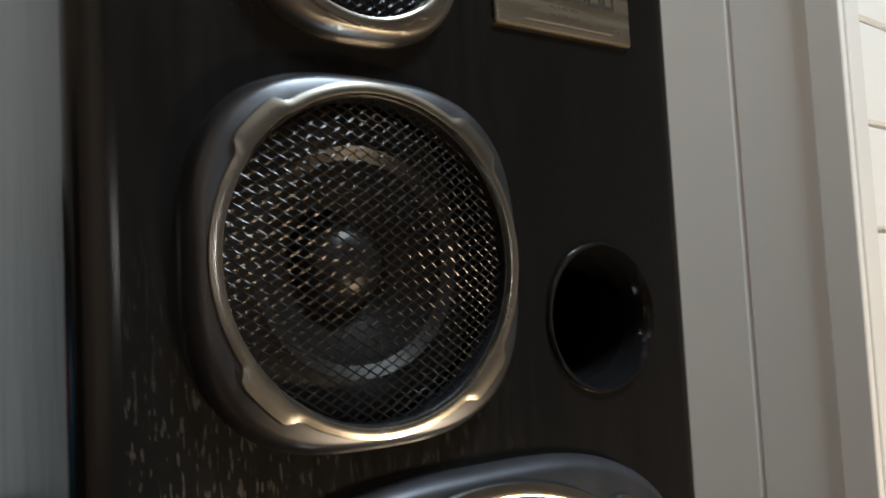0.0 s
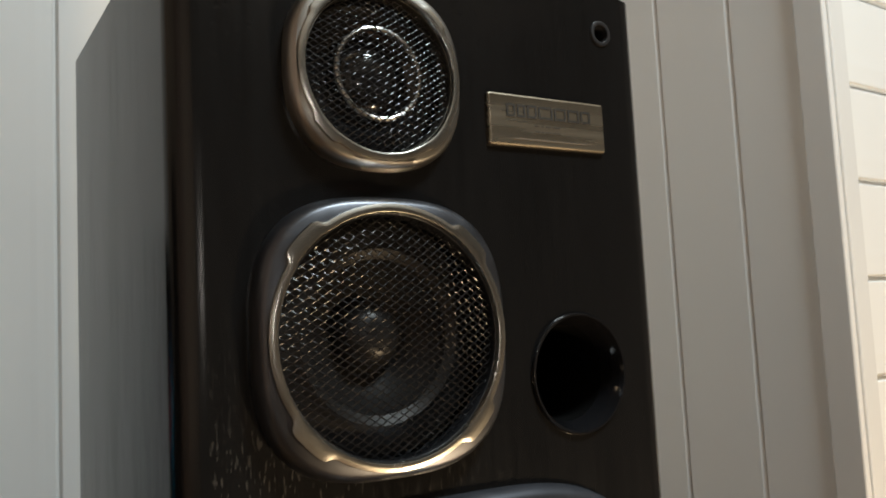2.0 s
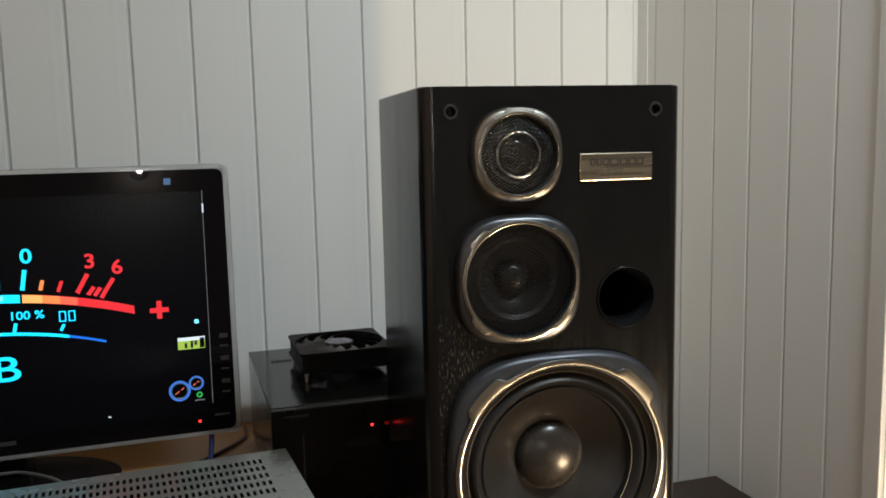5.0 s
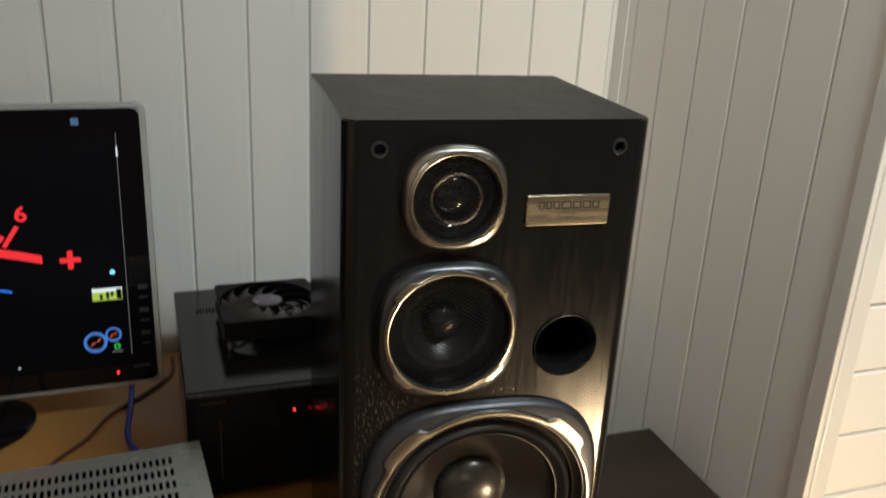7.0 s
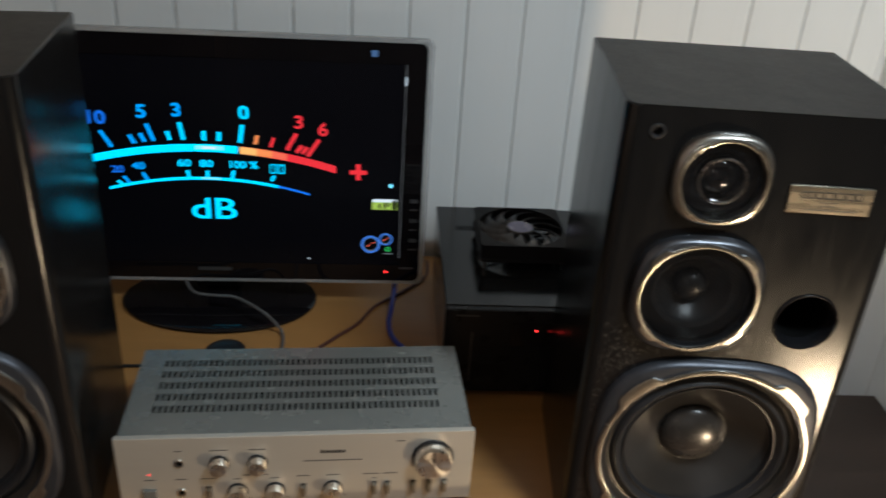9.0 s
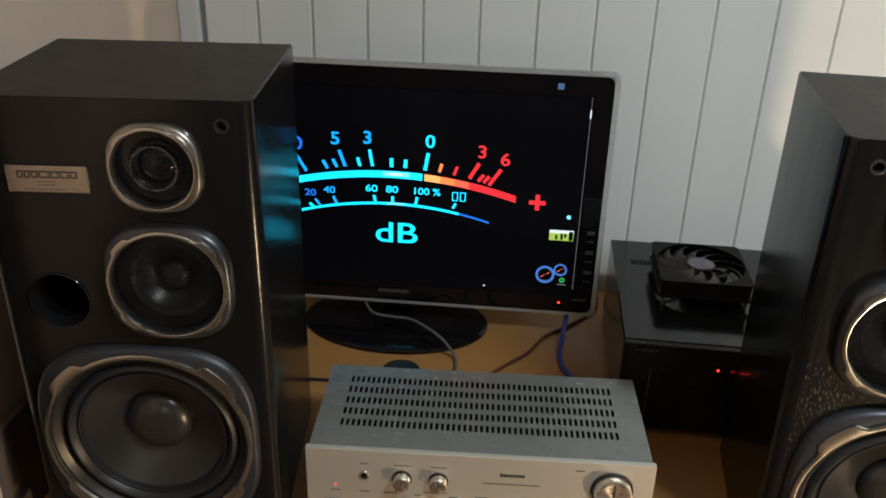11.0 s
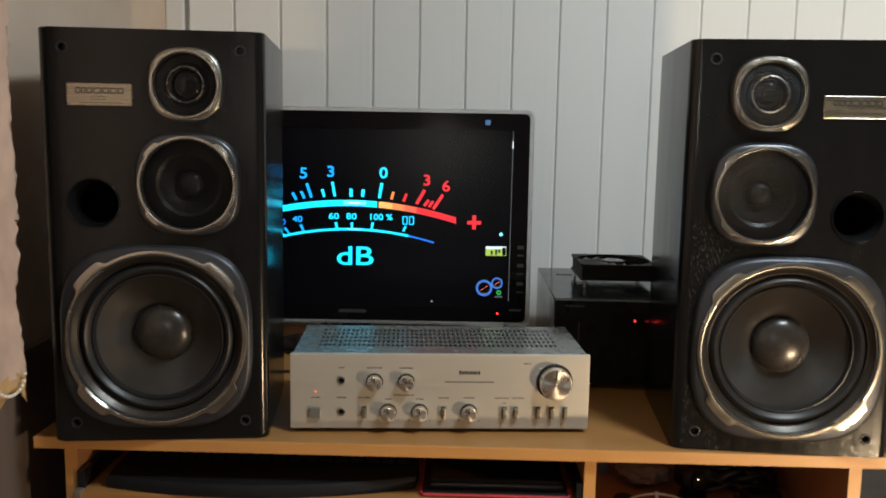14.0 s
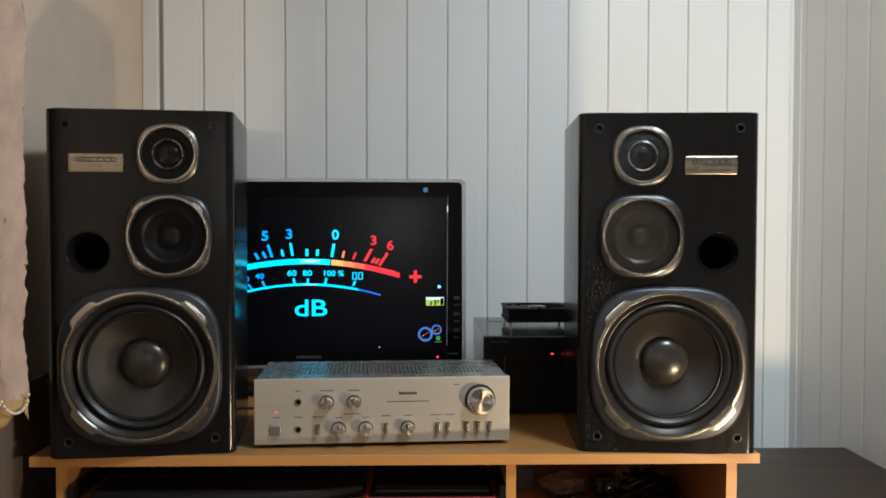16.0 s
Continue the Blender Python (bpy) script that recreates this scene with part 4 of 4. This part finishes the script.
part("sticker", turned([(0.0200, zt - 0.0011), (0.0200, zt - 0.0004), (0, zt - 0.0003)], 36), "hub", hub, "violet-grey round sticker")
for k in range(11):
    a0 = 2 * math.pi * k / 11
    rows = []
    for i in range(7):
        f = i / 6
        r = 0.0220 + (0.0672 - 0.0220) * f
        lead = a0 - 0.62 * f * f
        trail = lead + 0.44 - 0.02 * f
        cross = [(lead, zt - 0.0016), ((lead + trail) / 2, zt - 0.0050), (trail, zt - 0.0120)]
        rows.append([(r * math.cos(a), r * math.sin(a), z) for a, z in cross] + [(r * math.cos(a), r * math.sin(a), z - 0.0012) for a, z in reversed(cross)])
    part("blade", loops(rows), "smoke", hub, smooth=True)
for x in (-0.0625, 0.0625):
    for y in (-0.0625, 0.0625):
        part("screw", turned([(0, 0), (0.0022, 0), (0.0022, 0.009), (0.0036, 0.009), (0.0036, 0.0141), (0, 0.0141)], 12), "steel", fan, "plated steel standoff screw", m=Matrix.Translation((x, y, 0)))
for ang in (30, 120, 210, 300):
    part("strut", box(0.018, 0.066, -0.002, 0.002, zb + 0.0002, zb + 0.003), "black_plastic", fan, m=pose(0, 0, 0, 0, 0, ang))


# ---- cables ----
def cable(points, r, mat, label):
    return tagged(part("cable", tube(points, r), mat, smooth=True), label, "cable")


cable([(-0.256, 0.525, 0.812), (-0.243, 0.490, 0.806), (-0.217, 0.445, 0.801), (-0.181, 0.440, 0.798), (-0.145, 0.436, 0.797), (-0.097, 0.402, 0.792), (-0.075, 0.398, 0.771), (-0.064, 0.392, 0.7545), (-0.060, 0.34, 0.7532), (-0.058, 0.20, 0.7532)], 0.0026, "cable_grey", "thin grey cable hanging over the monitor base")
cable([(0.118, 0.515, 0.840), (0.122, 0.500, 0.800), (0.117, 0.470, 0.7650), (0.113, 0.430, 0.7545), (0.122, 0.385, 0.7545), (0.150, 0.345, 0.7545), (0.175, 0.32, 0.7545), (0.176, 0.26, 0.7545)], 0.0042, "cable_blue", "blue cable hanging from the monitor")
cable([(0.185, 0.660, 0.7535), (0.180, 0.600, 0.7535), (0.135, 0.540, 0.7535), (0.088, 0.490, 0.7535), (0.058, 0.430, 0.7535), (0.022, 0.385, 0.7535), (-0.01, 0.335, 0.7535), (-0.02, 0.24, 0.7535)], 0.0030, "cable_brown", "dark red-brown cable lying across the desk")
cable([(-0.36, 0.300, 0.7535), (-0.30, 0.297, 0.7535), (-0.265, 0.298, 0.7535), (-0.21, 0.300, 0.7535), (-0.17, 0.27, 0.7535)], 0.0026, "cable_black", "black cable running behind the amplifier")

# ---- shelf contents ----
kb = thing("keyboard", pose(-0.255, 0.0, 0.667), "black keyboard with a curved wrist rest on the pull-out shelf", "keyboard")
front = [(-0.225 + 0.45 * i / 24, -0.052 + 0.045 * ((i / 24 - 0.42) * 1.75) ** 2) for i in range(25)]
outline = [(x, max(-0.052, y)) for x, y in front] + [(0.228, 0.02), (0.222, 0.155), (-0.222, 0.155), (-0.228, 0.02)]
part("body", loops([[(x * 0.99, y, 0.0) for x, y in outline], [(x, y, 0.004) for x, y in outline], [(x, y + 0.001, 0.014 + 0.06 * max(0, y)) for x, y in outline], [(x * 0.985, y + 0.004 if y < 0.1 else y - 0.004, 0.018 + 0.06 * max(0, y)) for x, y in outline]]), "matt_black", kb, smooth=True)
bm = bmesh.new()
bm.faces.new([bm.verts.new((x * 0.985, y + 0.004 if y < 0.1 else y - 0.004, 0.018 + 0.06 * max(0, y))) for x, y in outline])
part("top_plate", bm, "matt_black", kb)
for r in range(5):
    for c in range(18):
        x, y = -0.205 + c * 0.0235, 0.035 + r * 0.022
        part("key", box(x, x + 0.0195, y, y + 0.0185, 0.0185 + 0.06 * y, 0.0255 + 0.06 * y, 0.0015, 1), "matt_black", kb)
pad = thing("mouse_pad", pose(0.086, 0.062, 0.667), "black cloth mouse pad with red stitched edge on the shelf", "mouse pad")
part("cloth", box(-0.106, 0.106, -0.090, 0.170, 0.0, 0.004, 0.0015), "pad", pad)
part("stitching", tube([(-0.108, 0.168, 0.003), (-0.108, -0.086, 0.003), (-0.104, -0.092, 0.003), (0.104, -0.092, 0.003), (0.108, -0.086, 0.003), (0.108, 0.168, 0.003)], 0.0026, 8, False), "red", pad, "red stitched edge")
book = thing("laptop", pose(0.089, 0.075, 0.671), "closed black laptop lying on the mouse pad", "laptop")
part("base", box(-0.098, 0.098, -0.088, 0.150, 0.0005, 0.010, 0.003), "black_plastic", book)
part("lid", box(-0.098, 0.098, -0.088, 0.150, 0.0105, 0.017, 0.003), "gloss_black", book)
low = thing("printer", pose(-0.25, 0.20, 0.316), "dark box under the keyboard shelf", "printer")
part("body", box(-0.20, 0.14, -0.14, 0.25, 0.0005, 0.21, 0.012), "black_plastic", low)
part("tray", box(-0.15, 0.09, -0.16, -0.13, 0.03, 0.06, 0.004), "black_plastic", low)

# compartment with cords and small things
SH = 0.606
for k in range(4):
    cx, cy, r = 0.470 + 0.021 * k, 0.165 + 0.022 * (k % 2), 0.028 + 0.004 * (k % 2)
    pts = []
    for i in range(34):
        a = i * 0.62 + k
        rr = r * (1 + 0.22 * math.sin(i * 1.3 + k))
        pts.append((cx + rr * math.cos(a), cy + rr * 0.8 * math.sin(a), SH + 0.006 + 0.030 * i / 34 + 0.008 * math.sin(i * 0.9 + k * 2)))
    cable(pts, 0.0044, "cable_black", "coil of black cable on the compartment shelf")
cable([(0.50, 0.08, SH + 0.02), (0.525, 0.03, SH + 0.006), (0.545, -0.02, SH + 0.004), (0.550, -0.036, SH - 0.010), (0.552, -0.038, SH - 0.08), (0.556, -0.04, SH - 0.20)], 0.0028, "cable_black", "black cable hanging over the shelf edge")
cable([(0.47, 0.10, SH + 0.02), (0.495, 0.03, SH + 0.006), (0.515, -0.02, SH + 0.004), (0.520, -0.036, SH - 0.010), (0.522, -0.038, SH - 0.08), (0.520, -0.04, SH - 0.20)], 0.0028, "cable_black", "black cable hanging over the shelf edge")
cam_thing = thing("webcam", pose(0.415, 0.135, SH + 0.0, 0, 0, 14), "black webcam with a round lens among the cables", "webcam")
part("body", box(-0.026, 0.026, -0.018, 0.026, 0.016, 0.052, 0.010, 3), "gloss_black", cam_thing)
part("lens", lathe([(0.015, -0.020), (0.014, -0.026), (0.011, -0.026), (0.009, -0.022), (0, -0.024)], 32, 0.0, 0.034), "gloss_black", cam_thing, smooth=True)
part("foot", turned([(0, 0.0), (0.024, 0.0), (0.022, 0.006), (0.006, 0.010), (0.006, 0.0165), (0, 0.0165)], 24), "black_plastic", cam_thing)
head = thing("headphones", pose(0.347, 0.095, SH), "thin silver headband with small black ear pads", "headphones")
part("headband", tube([(-0.046 * math.cos(t), 0.0, 0.002 + 0.018 * math.sin(t)) for t in (math.pi * i / 10 for i in range(11))], 0.0019, 8, False), "trim", head, "thin bright steel headband", smooth=True)
part("slider", box(-0.003, 0.003, -0.003, 0.003, 0.006, 0.024, 0.001), "white_plastic", head)
for x in (-0.049, 0.049):
    part("ear_pad", turned([(0, 0), (0.014, 0.001), (0.017, 0.005), (0.014, 0.010), (0, 0.011)], 24), "black_plastic", head, smooth=True, m=Matrix.Translation((x, 0.012, 0)))
plug = thing("power_adapter", pose(0.512, 0.098, SH, 0, 0, 12), "small black power adapter with steel pins", "adapter")
part("body", box(-0.030, 0.030, -0.018, 0.018, 0.0, 0.030, 0.008, 3), "gloss_black", plug)
for x in (-0.009, 0.009):
    part("pin", tube([(x, -0.016, 0.014), (x, -0.034, 0.014)], 0.002, 8, False), "steel", plug)
gad = thing("usb_hub", pose(0.2445, 0.010, SH, 0, 0, 80), "small dark gadget with a steel plug", "gadget")
part("body", box(-0.018, 0.018, -0.008, 0.008, 0.0, 0.012, 0.002), "black_plastic", gad)
part("plug", box(0.018, 0.028, -0.006, 0.006, 0.003, 0.009), "steel", gad)
card = thing("paper_card", pose(0.452, 0.030, SH, 0, 0, 12), "small pale card lying on the shelf", "card")
part("sheet", box(-0.014, 0.014, -0.020, 0.020, 0.0, 0.0012), "ink_faint", card)
def crumpled(name, m, size, mat, label, category, seed):
    """A soft bag lying on its flat underside."""
    ob = thing(name, m, label, category)
    bm = bmesh.new()
    bmesh.ops.create_icosphere(bm, subdivisions=4, radius=1)
    for v in bm.verts:
        k = 1 + 0.20 * noise.noise(v.co * 2.1 + Vector((seed, 0, 0))) + 0.10 * noise.noise(v.co * 6 + Vector((0, seed, 0)))
        v.co = Vector((v.co.x * size[0] * k, v.co.y * size[1] * k, max(0.0, size[2] + v.co.z * size[2] * k)))
    part("film", bm, mat, ob, smooth=True)
    return ob


crumpled("plastic_bag", pose(0.345, 0.200, SH), (0.048, 0.055, 0.020), "bag_film", "crumpled smoky plastic bag at the compartment's back", "bag", 1.0)
packet = crumpled("packet", pose(0.520, 0.285, SH), (0.052, 0.062, 0.013), "packet", "flat beige packet with dark printed stripes", "packet", 5.0)
for dx, dy, wd in ((-0.018, -0.030, 0.022), (-0.016, -0.012, 0.018), (0.016, -0.020, 0.024)):
    part("bar", box(dx - wd / 2, dx + wd / 2, dy - 0.003, dy + 0.003, 0.020, 0.029, 0.001), "ink", packet)
carton = thing("small_carton", pose(0.262, 0.250, SH, 0, 0, 8), "small blue-grey carton in the compartment's corner", "carton")
part("body", box(-0.026, 0.026, -0.030, 0.030, 0.0005, 0.040, 0.001), "carton", carton)
part("flap", box(-0.0255, 0.0255, -0.029, 0.0, 0.0402, 0.0412), "carton", carton)

# ---- dark side table ----
st = thing("side_table", pose(0, 0, 0), "low dark wenge side table between the desk and the wall", "side table")
part("tabletop", box(0.640, 1.010, 0.054, 0.412, 0.616, 0.636, 0.0015), "wenge", st, "dark wenge laminate top")
part("edge_band", box(0.640, 1.010, 0.0515, 0.0535, 0.616, 0.6355), "void", st)
part("side_panel", box(0.648, 0.668, 0.065, 0.400, 0.0, 0.6155), "wenge", st)
part("side_panel", box(0.985, 1.005, 0.065, 0.400, 0.0, 0.6155), "wenge", st)
# The shade below the tabletop is painted as a near-black board.
part("hollow_dark_board", box(0.669, 0.984, 0.062, 0.078, 0.02, 0.6150), "void", st, "black board painting the dark hollow under the top")

# ---- curtain with beaded hem ----
cur = thing("curtain", pose(0, 0, 0), "pinkish crinkled curtain with a scalloped beaded hem", "curtain")
path = [Vector((-0.528, -0.150, 0)), Vector((-0.548, -0.185, 0)), Vector((-0.585, -0.190, 0)), Vector((-0.598, -0.225, 0)), Vector((-0.570, -0.270, 0)), Vector((-0.575, -0.320, 0)), Vector((-0.600, -0.350, 0)), Vector((-0.590, -0.420, 0)), Vector((-0.570, -0.480, 0)), Vector((-0.598, -0.560, 0)), Vector((-0.580, -0.650, 0))]
fine = []
for i in range(len(path) - 1):
    p0, p1, p2, p3 = path[max(0, i - 1)], path[i], path[i + 1], path[min(len(path) - 1, i + 2)]
    for k in range(10):
        t = k / 10
        fine.append(0.5 * ((2 * p1) + (p2 - p0) * t + (2 * p0 - 5 * p1 + 4 * p2 - p3) * t * t + (3 * p1 - p0 - 3 * p2 + p3) * t ** 3))
bm = bmesh.new()
rows = []
for j in range(181):
    f = j / 180
    row = []
    for i, p in enumerate(fine):
        hem = 0.834 + 0.020 * abs(math.sin(i * math.pi / 11)) - 0.0006 * i
        z = hem + (HIGH - 0.03 - hem) * f
        wob = 0.006 * noise.noise(Vector((i * 0.13, z * 9, 0.3))) + 0.0035 * noise.noise(Vector((i * 0.5, z * 22, 4.0))) + 0.0045 * noise.noise(Vector((i * 0.9, z * 62, 9.0)))
        row.append(bm.verts.new((p.x + wob - 0.006 * (z > 1.9), p.y + wob, z)))
    rows.append(row)
for a, b in zip(rows, rows[1:]):
    for i in range(len(fine) - 1):
        bm.faces.new((a[i], a[i + 1], b[i + 1], b[i]))
cloth = part("cloth", bm, "curtain", cur, "pink crinkled cloth with a golden hem", smooth=True)
cloth.data.materials.append(M["hem"])
for poly in cloth.data.polygons:
    if poly.center.z < 0.872:
        poly.material_index = 1
sol = cloth.modifiers.new("thickness", "SOLIDIFY")
sol.thickness = 0.0015
bead_me = None
for i in range(0, 60):
    u = i * 0.9
    k = min(len(fine) - 2, int(u))
    p = fine[k].lerp(fine[k + 1], u - k)
    z = 0.874 - 0.024 * abs(math.sin(u * math.pi / 11)) ** 0.7
    if bead_me is None:
        bm = bmesh.new()
        bmesh.ops.create_icosphere(bm, subdivisions=1, radius=0.0026)
        first = part("bead", bm, "bead", cur, smooth=True)
        bead_me = first.data
        ob = first
    else:
        ob = new("bead", bead_me)
        ob.parent = cur
    ob.location = (p.x + 0.006, p.y - 0.007, z)

# ---- lamps ----
cl = thing("ceiling_lamp", pose(CEILING_LAMP[0], CEILING_LAMP[1], HIGH), "round white ceiling lamp", "lamp")
part("base", turned([(0, 0), (0.20, 0), (0.20, -0.03), (0.185, -0.05), (0, -0.05)], 48), "white_plastic", cl, smooth=True)

# ---- panels of the walls ----
rng = random.Random(4)


def panel_mesh(name, w, h, mirrored=False, thick=0.0095):
    """A hollow plastic panel: flat face, one rounded edge, a sunk tongue beside the other."""
    if mirrored:
        front = [(0.0, 0.0024), (0.0010, 0.0024), (0.0052, 0.0003), (0.0066, 0.0)]
    else:
        front = [(0.0, 0.0073), (0.0036, 0.0073), (0.0042, 0.0060), (0.0052, 0.0010), (0.0064, 0.0), (w - 0.028, 0.0), (w - 0.0205, -0.00022), (w - 0.013, 0.0)]
    front += [(w - 0.0018, 0.0), (w - 0.0006, 0.0006), (w, 0.0020)]
    outline = [(w - x if mirrored else x, y) for x, y in front + [(w, thick), (0.0, thick)]]
    bm = bmesh.new()
    low, high = ([bm.verts.new((x, y, z)) for x, y in outline] for z in (0.0, h))
    n = len(outline)
    for i in range(n):
        bm.faces.new((low[i], low[(i + 1) % n], high[(i + 1) % n], high[i]))
    bm.faces.new(low), bm.faces.new(high)
    bmesh.ops.recalc_face_normals(bm, faces=bm.faces)
    me = bpy.data.meshes.new(name)
    bm.to_mesh(me)
    bm.free()
    me.materials.append(M["pvc"])
    return me


pitch = 0.1011
me = panel_mesh("panel", pitch - 0.0002, HIGH - 0.002)
x = -0.5780
while x + pitch < RIGHT + 0.02:
    ob = new("panel", me)
    ob.parent = wall_north
    ob.location = (x, BACK - rng.uniform(0, 0.0006), 0.001)
    x += pitch
me = panel_mesh("panel", RIGHT - 0.001 - x, HIGH - 0.002)
ob = new("panel", me)
ob.parent = wall_north
ob.location = (x, BACK, 0.001)
pitch = 0.0985
me = panel_mesh("panel", pitch - 0.0002, HIGH - 0.002, True)
y = 0.6335
while y > CORNER_Y:
    ob = new("panel", me)
    ob.parent = wall_east
    ob.matrix_local = pose(RIGHT - rng.uniform(0, 0.0006), y + pitch - 0.0001, 0.001, 0, 0, -90)
    y -= pitch
pitch = 0.0990
me = panel_mesh("board", pitch - 0.0002, FAR_RIGHT - RIGHT - 0.012)
z = 0.0 + 0.0562
while z + pitch < HIGH:
    ob = new("board", me)
    ob.parent = wall_return
    ob.matrix_local = pose(RIGHT + 0.010, CORNER_Y - rng.uniform(0, 0.0006), z + pitch - 0.0013, 0, 90, 0)
    z += pitch

fl_lamp = thing("floor_lamp", pose(FLOOR_LAMP[0], FLOOR_LAMP[1], 0), "low black floor lamp with a bare warm bulb", "lamp")
part("base", turned([(0, 0), (0.085, 0), (0.085, 0.008), (0.02, 0.014), (0, 0.014)], 40), "black_plastic", fl_lamp, smooth=True)
part("stem", turned([(0, 0.013), (0.006, 0.013), (0.006, 0.345), (0, 0.345)], 16), "black_plastic", fl_lamp, smooth=True)
part("socket", turned([(0, 0.344), (0.012, 0.344), (0.016, 0.352), (0.016, 0.382), (0, 0.382)], 24), "black_plastic", fl_lamp, smooth=True)

wl = thing("wall_lamp", pose(WALL_LAMP[0], REAR, WALL_LAMP[2]), "small wall lamp on the wall behind", "lamp")
part("base", lathe([(0.0, 0.0), (0.045, 0.001), (0.045, 0.012), (0.012, 0.02), (0.012, 0.04), (0, 0.04)], 24), "black_plastic", wl, smooth=True)
